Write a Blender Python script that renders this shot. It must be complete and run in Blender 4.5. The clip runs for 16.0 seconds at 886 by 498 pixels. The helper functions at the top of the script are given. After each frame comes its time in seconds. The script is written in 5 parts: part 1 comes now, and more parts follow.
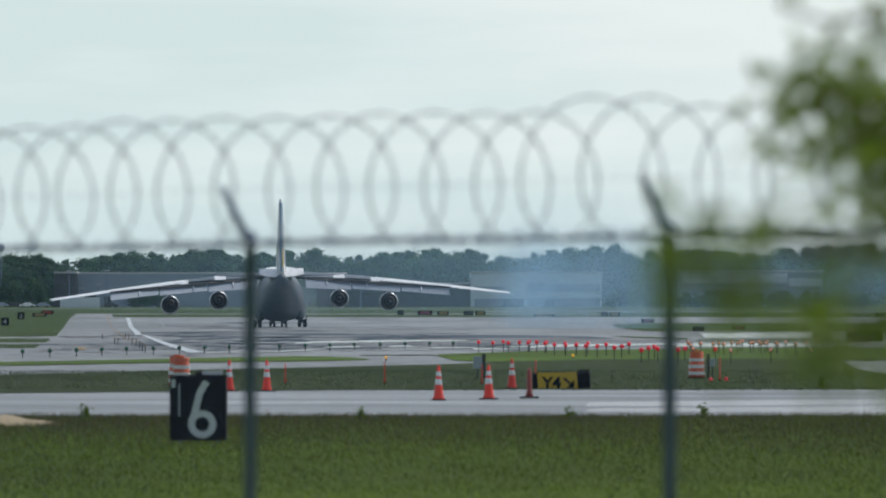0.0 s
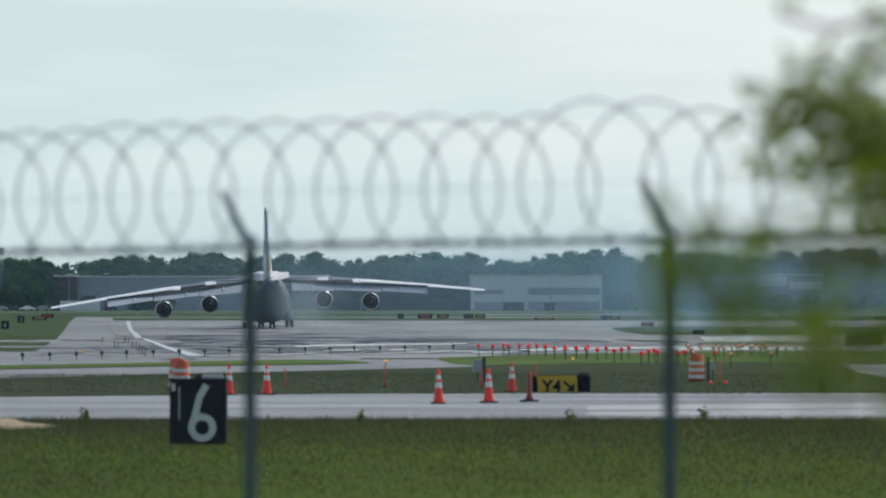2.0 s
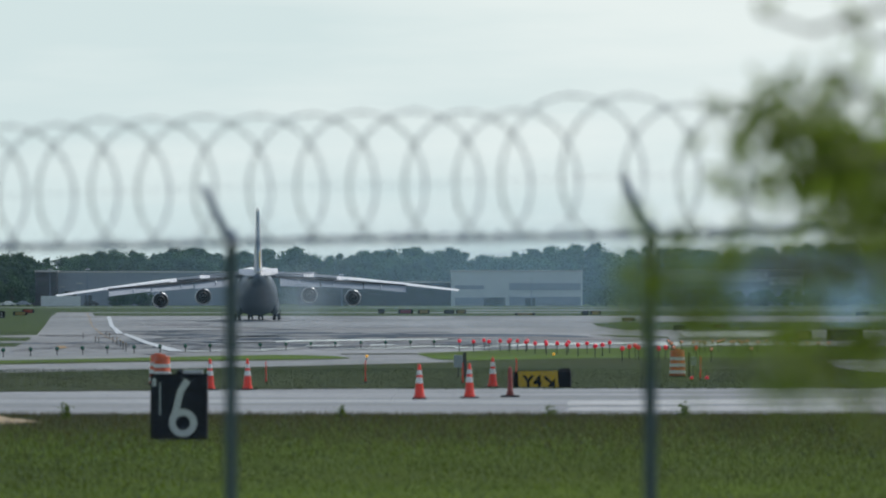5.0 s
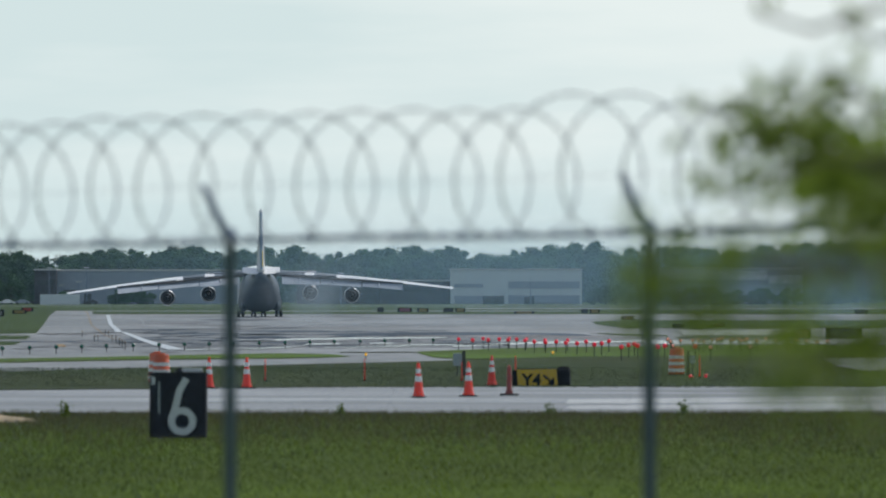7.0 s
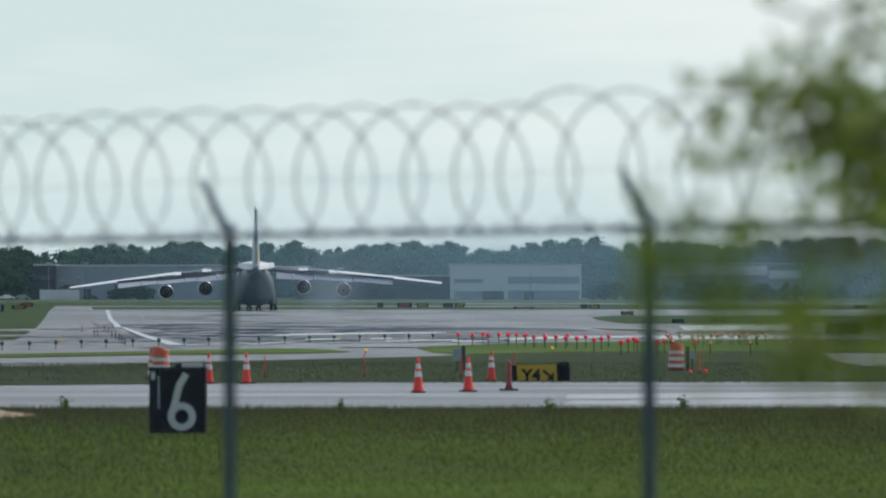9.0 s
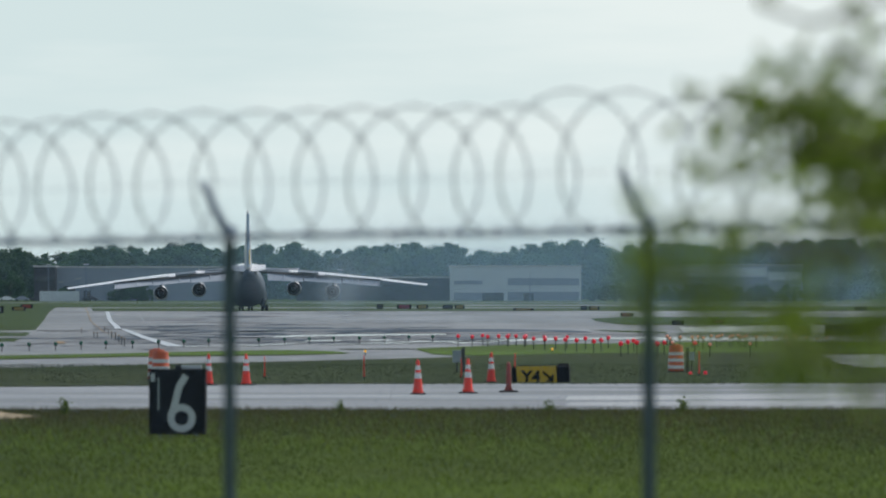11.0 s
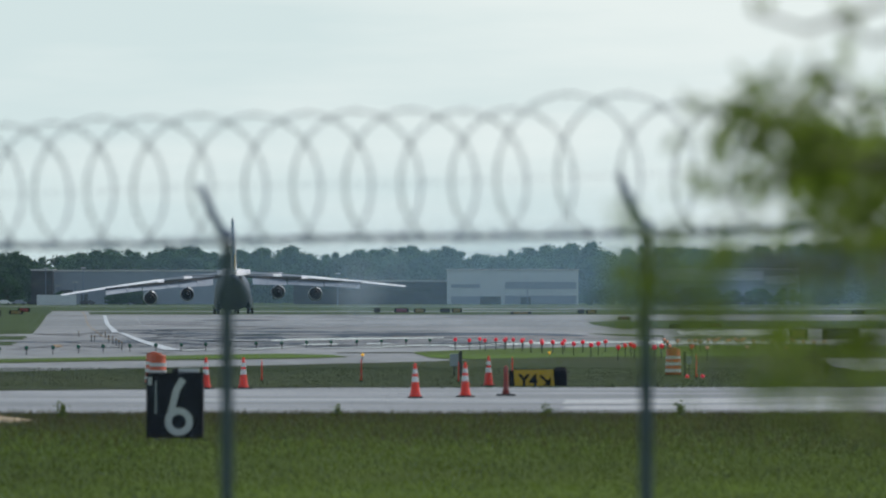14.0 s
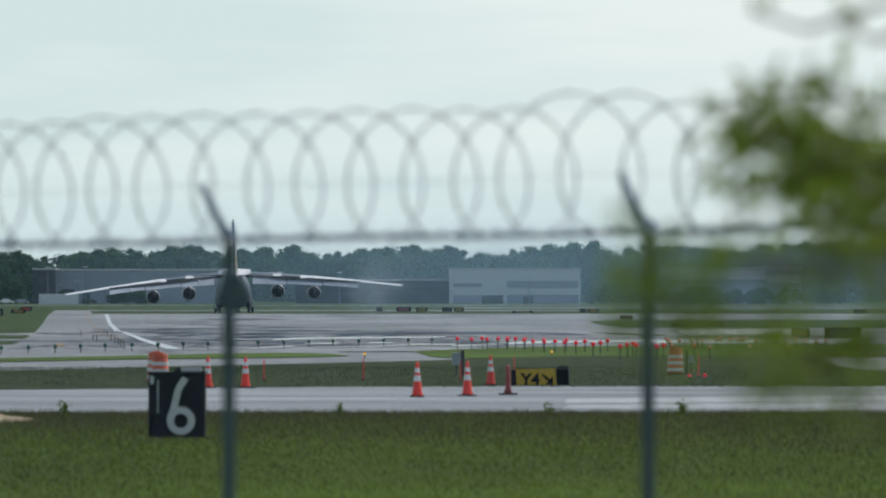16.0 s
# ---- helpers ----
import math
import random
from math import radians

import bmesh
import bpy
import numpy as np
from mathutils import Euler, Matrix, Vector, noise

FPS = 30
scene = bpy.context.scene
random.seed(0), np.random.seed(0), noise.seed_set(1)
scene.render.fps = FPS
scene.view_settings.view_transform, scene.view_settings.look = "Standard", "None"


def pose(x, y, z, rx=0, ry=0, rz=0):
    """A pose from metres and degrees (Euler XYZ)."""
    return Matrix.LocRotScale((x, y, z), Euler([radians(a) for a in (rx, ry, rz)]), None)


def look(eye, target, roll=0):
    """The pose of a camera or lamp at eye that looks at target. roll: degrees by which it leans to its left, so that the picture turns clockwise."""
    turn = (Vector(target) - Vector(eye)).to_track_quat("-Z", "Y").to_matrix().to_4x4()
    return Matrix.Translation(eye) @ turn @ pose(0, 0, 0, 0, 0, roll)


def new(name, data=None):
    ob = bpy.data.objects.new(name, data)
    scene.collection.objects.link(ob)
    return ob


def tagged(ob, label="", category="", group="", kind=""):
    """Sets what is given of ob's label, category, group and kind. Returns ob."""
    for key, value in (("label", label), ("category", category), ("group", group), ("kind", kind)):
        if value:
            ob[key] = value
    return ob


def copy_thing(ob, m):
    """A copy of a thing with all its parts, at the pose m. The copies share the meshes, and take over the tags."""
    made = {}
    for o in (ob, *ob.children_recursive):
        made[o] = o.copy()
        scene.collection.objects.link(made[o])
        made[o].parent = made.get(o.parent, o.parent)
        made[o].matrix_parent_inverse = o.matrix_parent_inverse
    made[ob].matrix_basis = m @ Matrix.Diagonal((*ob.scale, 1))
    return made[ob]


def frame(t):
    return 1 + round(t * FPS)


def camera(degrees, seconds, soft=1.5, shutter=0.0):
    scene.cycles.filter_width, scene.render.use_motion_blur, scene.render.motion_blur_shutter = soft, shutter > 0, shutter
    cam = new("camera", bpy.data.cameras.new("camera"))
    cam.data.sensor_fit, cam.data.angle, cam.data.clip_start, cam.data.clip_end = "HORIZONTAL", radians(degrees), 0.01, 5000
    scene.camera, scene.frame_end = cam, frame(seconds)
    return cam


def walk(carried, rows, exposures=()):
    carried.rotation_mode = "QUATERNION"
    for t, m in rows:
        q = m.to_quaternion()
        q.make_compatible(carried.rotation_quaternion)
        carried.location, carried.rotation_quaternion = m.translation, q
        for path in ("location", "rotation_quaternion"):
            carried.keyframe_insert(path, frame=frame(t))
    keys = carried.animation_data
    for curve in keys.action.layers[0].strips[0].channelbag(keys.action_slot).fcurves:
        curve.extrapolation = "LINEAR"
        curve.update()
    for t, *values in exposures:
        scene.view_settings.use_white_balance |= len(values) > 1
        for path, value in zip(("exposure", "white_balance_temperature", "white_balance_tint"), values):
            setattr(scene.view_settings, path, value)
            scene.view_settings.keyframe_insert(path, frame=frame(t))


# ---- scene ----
# ---- camera: a long lens on a stand, panned and tilted by hand ----
EYE_Z = 2.45
cam = camera(5.0, 16.0, soft=2.0)
cam.data.dof.use_dof = True
cam.data.dof.focus_distance = 1750.0
cam.data.dof.aperture_fstop = 6.4
AIM = [
    (0, 0.3574, 0.0000), (0.5, 0.3574, 0.0050), (1, 0.3601, 0.0096), (1.5, 0.3701, 0.0032),
    (2, 0.3765, 0.0000), (2.5, 0.3756, -0.0201), (3, 0.3788, -0.0346), (3.5, 0.3861, -0.0538),
    (4, 0.3720, -0.0770), (6.5, 0.3432, -0.1222), (7, 0.3410, -0.1135), (7.5, 0.3360, -0.1176),
    (8, 0.3278, -0.1185), (8.5, 0.3173, -0.1140), (9, 0.3141, -0.1153), (11.5, 0.3309, -0.1176),
    (12, 0.3419, -0.1226), (12.5, 0.3428, -0.1308), (13, 0.3391, -0.1327), (13.5, 0.3469, -0.1308),
    (14, 0.3432, -0.1322), (14.5, 0.3360, -0.1299), (15, 0.3360, -0.1240), (15.5, 0.3410, -0.1194),
    (16, 0.3378, -0.1203),
]
walk(cam, [(t, pose(0, 0, EYE_Z, 90 + tilt, 0, pan)) for t, tilt, pan in AIM])

# ---- world and sun ----
SUN_EL, SUN_AZ = 52.0, 42.0      # degrees above the horizon; degrees right of the view
world = bpy.data.worlds.new("sky")
scene.world = world
world.use_nodes = True
wn = world.node_tree
wn.nodes.clear()
w_out = wn.nodes.new("ShaderNodeOutputWorld")
w_bg = wn.nodes.new("ShaderNodeBackground")
w_sky = wn.nodes.new("ShaderNodeTexSky")
w_sky.sky_type = "NISHITA"
w_sky.sun_disc = False
w_sky.sun_elevation, w_sky.sun_rotation = radians(SUN_EL), radians(SUN_AZ)
w_sky.dust_density, w_sky.air_density = 2.0, 1.0
w_tc = wn.nodes.new("ShaderNodeTexCoord")
w_map = wn.nodes.new("ShaderNodeMapping")
w_sep = wn.nodes.new("ShaderNodeSeparateXYZ")
w_map.inputs["Scale"].default_value = (14, 14, 90)
w_noise = wn.nodes.new("ShaderNodeTexNoise")
w_noise.inputs["Scale"].default_value = 1.6
w_noise.inputs["Detail"].default_value = 5
w_ramp = wn.nodes.new("ShaderNodeValToRGB")
w_ramp.color_ramp.elements[0].position, w_ramp.color_ramp.elements[1].position = 0.3, 0.7
w_ramp.color_ramp.elements[0].color = (6.4, 7.75, 7.95, 1)
w_ramp.color_ramp.elements[1].color = (7.95, 8.85, 8.85, 1)
w_mix = wn.nodes.new("ShaderNodeMixRGB")
w_veil = wn.nodes.new("ShaderNodeMapRange")      # the pale veil is thickest low down and thins towards the zenith
w_veil.inputs["From Max"].default_value = 0.45
w_veil.inputs["To Min"].default_value, w_veil.inputs["To Max"].default_value = 0.94, 0.12
wn.links.new(w_tc.outputs["Generated"], w_sep.inputs[0])
wn.links.new(w_sep.outputs["Z"], w_veil.inputs[0])
wn.links.new(w_veil.outputs[0], w_mix.inputs[0])
wn.links.new(w_tc.outputs["Generated"], w_map.inputs[0])
wn.links.new(w_map.outputs[0], w_noise.inputs["Vector"])
w_side = wn.nodes.new("ShaderNodeMapRange")      # the cloud veil brightens towards the sun's side
w_side.inputs["From Min"].default_value, w_side.inputs["From Max"].default_value = -0.05, 0.03
w_side.inputs["To Min"].default_value, w_side.inputs["To Max"].default_value = -0.24, 0.09
w_add = wn.nodes.new("ShaderNodeMath")
wn.links.new(w_sep.outputs["X"], w_side.inputs[0])
wn.links.new(w_noise.outputs[0], w_add.inputs[0])
wn.links.new(w_side.outputs[0], w_add.inputs[1])
wn.links.new(w_add.outputs[0], w_ramp.inputs[0])
wn.links.new(w_sky.outputs[0], w_mix.inputs[1])
wn.links.new(w_ramp.outputs[0], w_mix.inputs[2])
wn.links.new(w_mix.outputs[0], w_bg.inputs[0])
w_bg.inputs[1].default_value = 0.105
wn.links.new(w_bg.outputs[0], w_out.inputs[0])

sun = new("sun", bpy.data.lights.new("sun", "SUN"))
sun.data.energy, sun.data.angle, sun.data.color = 2.7, radians(3.0), (1.0, 0.975, 0.94)
se, sa = radians(SUN_EL), radians(SUN_AZ)
SUN_AT = Vector((math.sin(sa) * math.cos(se), math.cos(sa) * math.cos(se), math.sin(se)))
sun.matrix_world = look(SUN_AT * 60, (0, 0, 0))
scene.view_settings.exposure = 0.0
scene.cycles.transparent_max_bounces = 64


# ---- materials ----
def mat(name, base, rough=0.6, metal=0.0, vary=0.25, scale=4.0, fine=40.0, bump=0.0, rand=0.0, stretch=(1, 1, 1), spec=0.5, coat=0.0, translucent=0.0, base2=None, whole=False):
    m = bpy.data.materials.new(name)
    m.use_nodes = True
    nt = m.node_tree
    b = nt.nodes["Principled BSDF"]
    b.inputs["Roughness"].default_value = rough
    b.inputs["Metallic"].default_value = metal
    b.inputs["Specular IOR Level"].default_value = spec
    b.inputs["Coat Weight"].default_value = coat
    tc = nt.nodes.new("ShaderNodeTexCoord")
    mp = nt.nodes.new("ShaderNodeMapping")
    mp.inputs["Scale"].default_value = stretch
    nt.links.new(nt.nodes.new("ShaderNodeNewGeometry").outputs["Position"] if whole else tc.outputs["Object"], mp.inputs[0])
    n1 = nt.nodes.new("ShaderNodeTexNoise")
    n1.inputs["Scale"].default_value, n1.inputs["Detail"].default_value = scale, 4
    n2 = nt.nodes.new("ShaderNodeTexNoise")
    n2.inputs["Scale"].default_value, n2.inputs["Detail"].default_value = fine, 3
    for n in (n1, n2):
        nt.links.new(mp.outputs[0], n.inputs["Vector"])
    add = nt.nodes.new("ShaderNodeMath")
    add.operation = "ADD"
    nt.links.new(n1.outputs[0], add.inputs[0])
    nt.links.new(n2.outputs[0], add.inputs[1])
    ramp = nt.nodes.new("ShaderNodeMapRange")
    ramp.inputs["From Min"].default_value, ramp.inputs["From Max"].default_value = 0.65, 1.35
    ramp.inputs["To Min"].default_value, ramp.inputs["To Max"].default_value = 1 - vary, 1 + vary
    nt.links.new(add.outputs[0], ramp.inputs[0])
    val = ramp.outputs[0]
    if rand:
        oi = nt.nodes.new("ShaderNodeObjectInfo")
        rr = nt.nodes.new("ShaderNodeMapRange")
        rr.inputs["To Min"].default_value, rr.inputs["To Max"].default_value = 1 - rand, 1 + rand
        nt.links.new(oi.outputs["Random"], rr.inputs[0])
        mul = nt.nodes.new("ShaderNodeMath")
        mul.operation = "MULTIPLY"
        nt.links.new(val, mul.inputs[0])
        nt.links.new(rr.outputs[0], mul.inputs[1])
        val = mul.outputs[0]
    sc = nt.nodes.new("ShaderNodeVectorMath")
    sc.operation = "SCALE"
    sc.inputs[0].default_value = base
    nt.links.new(val, sc.inputs["Scale"])
    if base2:
        n3 = nt.nodes.new("ShaderNodeTexNoise")
        n3.inputs["Scale"].default_value, n3.inputs["Detail"].default_value = scale * 0.45, 3
        nt.links.new(mp.outputs[0], n3.inputs["Vector"])
        r3 = nt.nodes.new("ShaderNodeMapRange")
        r3.inputs["From Min"].default_value, r3.inputs["From Max"].default_value = 0.4, 0.62
        nt.links.new(n3.outputs[0], r3.inputs[0])
        m3 = nt.nodes.new("ShaderNodeMixRGB")
        m3.inputs[1].default_value, m3.inputs[2].default_value = (*base, 1), (*base2, 1)
        nt.links.new(r3.outputs[0], m3.inputs[0])
        nt.links.new(m3.outputs[0], sc.inputs[0])
    nt.links.new(sc.outputs[0], b.inputs["Base Color"])
    if bump:
        bp = nt.nodes.new("ShaderNodeBump")
        bp.inputs["Strength"].default_value = bump
        bp.inputs["Distance"].default_value = 0.02
        nt.links.new(n2.outputs[0], bp.inputs["Height"])
        nt.links.new(bp.outputs[0], b.inputs["Normal"])
    if translucent:
        tr = nt.nodes.new("ShaderNodeBsdfTranslucent")
        nt.links.new(sc.outputs[0], tr.inputs[0])
        mx = nt.nodes.new("ShaderNodeMixShader")
        mx.inputs[0].default_value = translucent
        nt.links.new(b.outputs[0], mx.inputs[1])
        nt.links.new(tr.outputs[0], mx.inputs[2])
        nt.links.new(mx.outputs[0], nt.nodes["Material Output"].inputs[0])
    return m


def glow(name, base, strength):
    m = mat(name, base, 0.3)
    b = m.node_tree.nodes["Principled BSDF"]
    b.inputs["Emission Color"].default_value = (*base, 1)
    b.inputs["Emission Strength"].default_value = strength
    return m


GRASS = mat("grass", (0.07, 0.11, 0.010), 0.95, vary=0.25, scale=0.10, fine=1.3, stretch=(0.6, 0.35, 1), bump=0.3, spec=0.03, base2=(0.06, 0.078, 0.016))
GRASS_DULL = mat("dull_verge_grass", (0.038, 0.051, 0.023), 0.95, vary=0.35, scale=0.10, fine=1.3, stretch=(0.6, 0.2, 1), spec=0.03, base2=(0.034, 0.053, 0.021))
GRASS_LAWN = mat("lawn_grass", (0.075, 0.125, 0.028), 0.95, vary=0.3, scale=0.06, fine=0.6, stretch=(0.6, 0.3, 1), spec=0.03, base2=(0.066, 0.1, 0.028))
GRASS_FAR = mat("grass_far", (0.045, 0.072, 0.028), 0.95, vary=0.3, scale=0.03, fine=0.3, stretch=(1, 0.2, 1), spec=0.03)
BLADE = mat("grass_blade", (0.094, 0.146, 0.010), 0.85, vary=0.2, scale=0.10, fine=1.3, stretch=(0.6, 0.35, 1), spec=0.05, translucent=0.4, base2=(0.088, 0.124, 0.014))
BLADE_DULL = mat("dull_grass_blade", (0.04, 0.052, 0.02), 0.85, vary=0.4, scale=0.10, fine=1.3, stretch=(0.6, 0.35, 1), spec=0.05, translucent=0.3, base2=(0.038, 0.06, 0.023))
STRAW = mat("dry_grass", (0.1, 0.09, 0.042), 0.85, vary=0.3, scale=0.3, fine=3.0, spec=0.05, translucent=0.3)
CONCRETE = mat("runway_concrete", (0.18, 0.197, 0.206), 0.85, vary=0.3, scale=0.05, fine=0.6, stretch=(1, 0.12, 1), spec=0.1, base2=(0.248, 0.267, 0.277))
CONCRETE_NEAR = mat("taxiway_concrete", (0.145, 0.162, 0.172), 0.65, vary=0.45, scale=0.5, fine=2.2, stretch=(0.12, 0.4, 1), spec=0.35, bump=0.1, rand=0.06, base2=(0.245, 0.266, 0.28), whole=True)
CONCRETE_GLARE = mat("concrete_glare", (0.27, 0.285, 0.29), 0.5, vary=0.4, scale=0.4, fine=2.0, stretch=(0.12, 0.5, 1), spec=0.4, base2=(0.36, 0.375, 0.38), whole=True)
# in the dark streaks this blue paints the mirage of far trees; flecks share it
ASPHALT_MIRAGE = mat("asphalt", (0.068, 0.092, 0.118), 0.95, vary=0.4, scale=0.1, fine=0.5, stretch=(0.5, 0.14, 1), spec=0.02, base2=(0.098, 0.124, 0.15))
WET_DARK = mat("damp_asphalt", (0.05, 0.065, 0.085), 0.012, vary=0.4, scale=0.1, fine=0.5, stretch=(0.5, 0.14, 1), spec=0.5)
PAINT_WHITE = mat("white_marking", (0.42, 0.47, 0.5), 0.6, vary=0.15, scale=0.5, fine=5, spec=0.2)
PAINT_YELLOW = mat("yellow_marking", (0.24, 0.16, 0.07), 0.7, vary=0.25, scale=0.5, fine=5, spec=0.2)
SEAL = mat("joint_sealant", (0.05, 0.05, 0.05), 0.8)
RUBBER = mat("rubber", (0.025, 0.025, 0.027), 0.8, vary=0.2)
SKIN_GREY = mat("aircraft_grey_paint", (0.07, 0.1, 0.13), 0.5, vary=0.25, scale=0.5, fine=3)
# plain white paint, also used to paint bright gleams on the aircraft
SKIN_WHITE_GLEAM = mat("white_paint_and_gleam", (0.82, 0.83, 0.83), 0.25, vary=0.05, scale=0.4, fine=3, coat=0.5)
SKIN_FLAP = mat("aircraft_flap_paint", (0.30, 0.35, 0.41), 0.45, vary=0.1, scale=0.5, fine=3)
SKIN_DARK = mat("aircraft_dark_recess", (0.03, 0.032, 0.035), 0.6)
FIN_BLUE = mat("fin_blue_stripe", (0.2, 0.31, 0.44), 0.4, vary=0.15, scale=0.4)
FIN_YELLOW = mat("fin_yellow_mark", (0.6, 0.46, 0.08), 0.4, vary=0.1)
METAL_EXH = mat("exhaust_metal", (0.012, 0.012, 0.014), 0.75, metal=0.2, vary=0.2)
METAL_NAC = mat("nacelle_metal", (0.42, 0.44, 0.46), 0.35, metal=0.5, vary=0.1)
STEEL = mat("galvanised_steel", (0.14, 0.19, 0.29), 0.55, metal=0.0, vary=0.2, scale=8, fine=60)
RAZOR = mat("razor_wire_steel", (0.4, 0.43, 0.47), 0.5, metal=0.2, vary=0.15, scale=8)
BLACK_SIGN = mat("black_sign_panel", (0.008, 0.009, 0.012), 0.8, vary=0.2, spec=0.1)
WHITE_SIGN = mat("white_sign_legend", (0.5, 0.53, 0.55), 0.5, vary=0.08)
YELLOW_SIGN = mat("yellow_sign_panel", (0.56, 0.36, 0.02), 0.5, vary=0.1)
ORANGE = mat("orange_plastic", (0.85, 0.045, 0.02), 0.5, vary=0.12, scale=3, rand=0.15)
ORANGE_DULL = mat("faded_red_plastic", (0.28, 0.035, 0.025), 0.5, vary=0.15, scale=3)
REFLECT = mat("reflective_collar", (0.68, 0.7, 0.7), 0.35, vary=0.08)
GREEN_LENS = mat("green_lens", (0.01, 0.10, 0.06), 0.25)
ORANGE_BARREL = mat("orange_barrel_plastic", (0.62, 0.105, 0.028), 0.45, vary=0.15, scale=3, rand=0.1)
FADED_YELLOW = mat("faded_yellow_panel", (0.27, 0.2, 0.07), 0.6, vary=0.15)
RED_LENS = glow("red_lens", (0.72, 0.012, 0.04), 0.3)
AMBER_LENS = glow("amber_lens", (0.8, 0.33, 0.24), 0.3)
YELLOW_LENS = glow("yellow_lens", (0.9, 0.45, 0.03), 0.5)
STAKE = mat("lamp_stake", (0.05, 0.055, 0.05), 0.6)
BOX_GREY = mat("grey_cabinet", (0.30, 0.35, 0.37), 0.5, vary=0.1)
LEAF = mat("far_foliage", (0.046, 0.1, 0.045), 0.75, vary=0.45, scale=0.25, fine=2.0, rand=0.35, spec=0.1, translucent=0.3)
BARK = mat("bark", (0.09, 0.075, 0.06), 0.9, vary=0.3)
LEAF_NEAR = mat("near_foliage", (0.16, 0.23, 0.034), 0.5, vary=0.3, scale=12, fine=60, spec=0.2, translucent=0.55)
WALL_PALE = mat("pale_metal_cladding", (0.62, 0.66, 0.70), 0.6, vary=0.08, scale=0.1, fine=1.0)
WALL_GREY = mat("grey_metal_cladding", (0.28, 0.32, 0.39), 0.6, vary=0.08, scale=0.1, fine=1.0)
WALL_DARK = mat("dark_brick_wall", (0.05, 0.05, 0.062), 0.7, vary=0.12, scale=0.1, fine=1.0)
WET = mat("damp_concrete", (0.16, 0.165, 0.17), 0.16, vary=0.2, scale=0.1, fine=1.0, stretch=(1, 0.1, 1), spec=0.6)
TYRE_MARK = mat("streaked_asphalt", (0.08, 0.095, 0.11), 0.95, vary=0.4, scale=0.12, fine=0.5, stretch=(0.5, 0.16, 1), spec=0.05, base2=(0.28, 0.285, 0.29))
SAND = mat("tan_sand", (0.28, 0.22, 0.13), 0.95, vary=0.15, scale=1.5, fine=20)
PINK = mat("faded_red_barrier", (0.24, 0.06, 0.1), 0.6, vary=0.15)
ROOF = mat("roof_membrane", (0.5, 0.5, 0.5), 0.7, vary=0.1)
WINDOW_DARK = mat("dark_glazing", (0.04, 0.05, 0.06), 0.15)


# ---- mesh tools ----
def mesh_of(name, bm, material, smooth=True):
    me = bpy.data.meshes.new(name)
    bm.normal_update()
    bm.to_mesh(me)
    bm.free()
    me.materials.append(material)
    if smooth:
        for p in me.polygons:
            p.use_smooth = True
    return me


def part(name, bm, material, parent=None, label="", smooth=False, at=None):
    me = bm if isinstance(bm, bpy.types.Mesh) else mesh_of(name, bm, material, smooth)
    ob = new(name, me)
    if parent is not None:
        ob.parent = parent
    if at is not None:
        ob.matrix_local = at
    return tagged(ob, label)


def thing(name, x, y, z, label, category, group="", rz=0.0, kind=""):
    ob = new(name)
    ob.empty_display_size = 0.2
    ob.matrix_world = pose(x, y, z, 0, 0, rz)
    return tagged(ob, label, category, group, kind)


def box(sx, sy, sz, at=(0, 0, 0), bevel=0.0, turn=(0, 0, 0), bm=None):
    """A box of that size whose centre is at the given place."""
    bm = bm or bmesh.new()
    r = bmesh.ops.create_cube(bm, size=1.0)
    vs = r["verts"]
    bmesh.ops.scale(bm, vec=(sx, sy, sz), verts=vs)
    if bevel:
        es = list({e for v in vs for e in v.link_edges})
        vs = list({v for f in bmesh.ops.bevel(bm, geom=es, offset=bevel, segments=2, affect="EDGES", profile=0.6)["faces"] for v in f.verts} | {v for v in vs if v.is_valid})
    bmesh.ops.transform(bm, matrix=pose(*at, *turn), verts=[v for v in vs if v.is_valid])
    return bm


def lathe(profile, n=16, axis="z", at=(0, 0, 0), bm=None, caps=True):
    """A turned body from (radius, height) pairs, along z or y."""
    bm = bm or bmesh.new()
    rings = []
    for r, h in profile:
        ring = []
        for k in range(n):
            a = 2 * math.pi * k / n
            p = (r * math.cos(a), r * math.sin(a), h) if axis == "z" else (r * math.cos(a), h, r * math.sin(a))
            ring.append(bm.verts.new(Vector(at) + Vector(p)))
        rings.append(ring)
    for a, b in zip(rings, rings[1:]):
        for k in range(n):
            bm.faces.new((a[k], a[(k + 1) % n], b[(k + 1) % n], b[k]))
    if caps:
        bm.faces.new(rings[0][::-1])
        bm.faces.new(rings[-1])
    bmesh.ops.recalc_face_normals(bm, faces=bm.faces[:])
    return bm


def loft(rings, bm=None, caps=True):
    bm = bm or bmesh.new()
    vs = [[bm.verts.new(p) for p in ring] for ring in rings]
    n = len(vs[0])
    for a, b in zip(vs, vs[1:]):
        for k in range(n):
            bm.faces.new((a[k], a[(k + 1) % n], b[(k + 1) % n], b[k]))
    if caps:
        bm.faces.new(vs[0][::-1])
        bm.faces.new(vs[-1])
    bmesh.ops.recalc_face_normals(bm, faces=bm.faces[:])
    return bm


def rod(points, radius, n=6, bm=None):
    """A round bar through points; the radius is one number or one for each point."""
    pts = [Vector(p) for p in points]
    rad = radius if isinstance(radius, (list, tuple)) else [radius] * len(pts)
    rings = []
    for i, p in enumerate(pts):
        d = (pts[min(i + 1, len(pts) - 1)] - pts[max(i - 1, 0)]).normalized()
        u = d.cross(Vector((0.13, 0.9, 0.41))).normalized()
        v = d.cross(u)
        rings.append([p + rad[i] * (math.cos(2 * math.pi * k / n) * u + math.sin(2 * math.pi * k / n) * v) for k in range(n)])
    return loft(rings, bm)


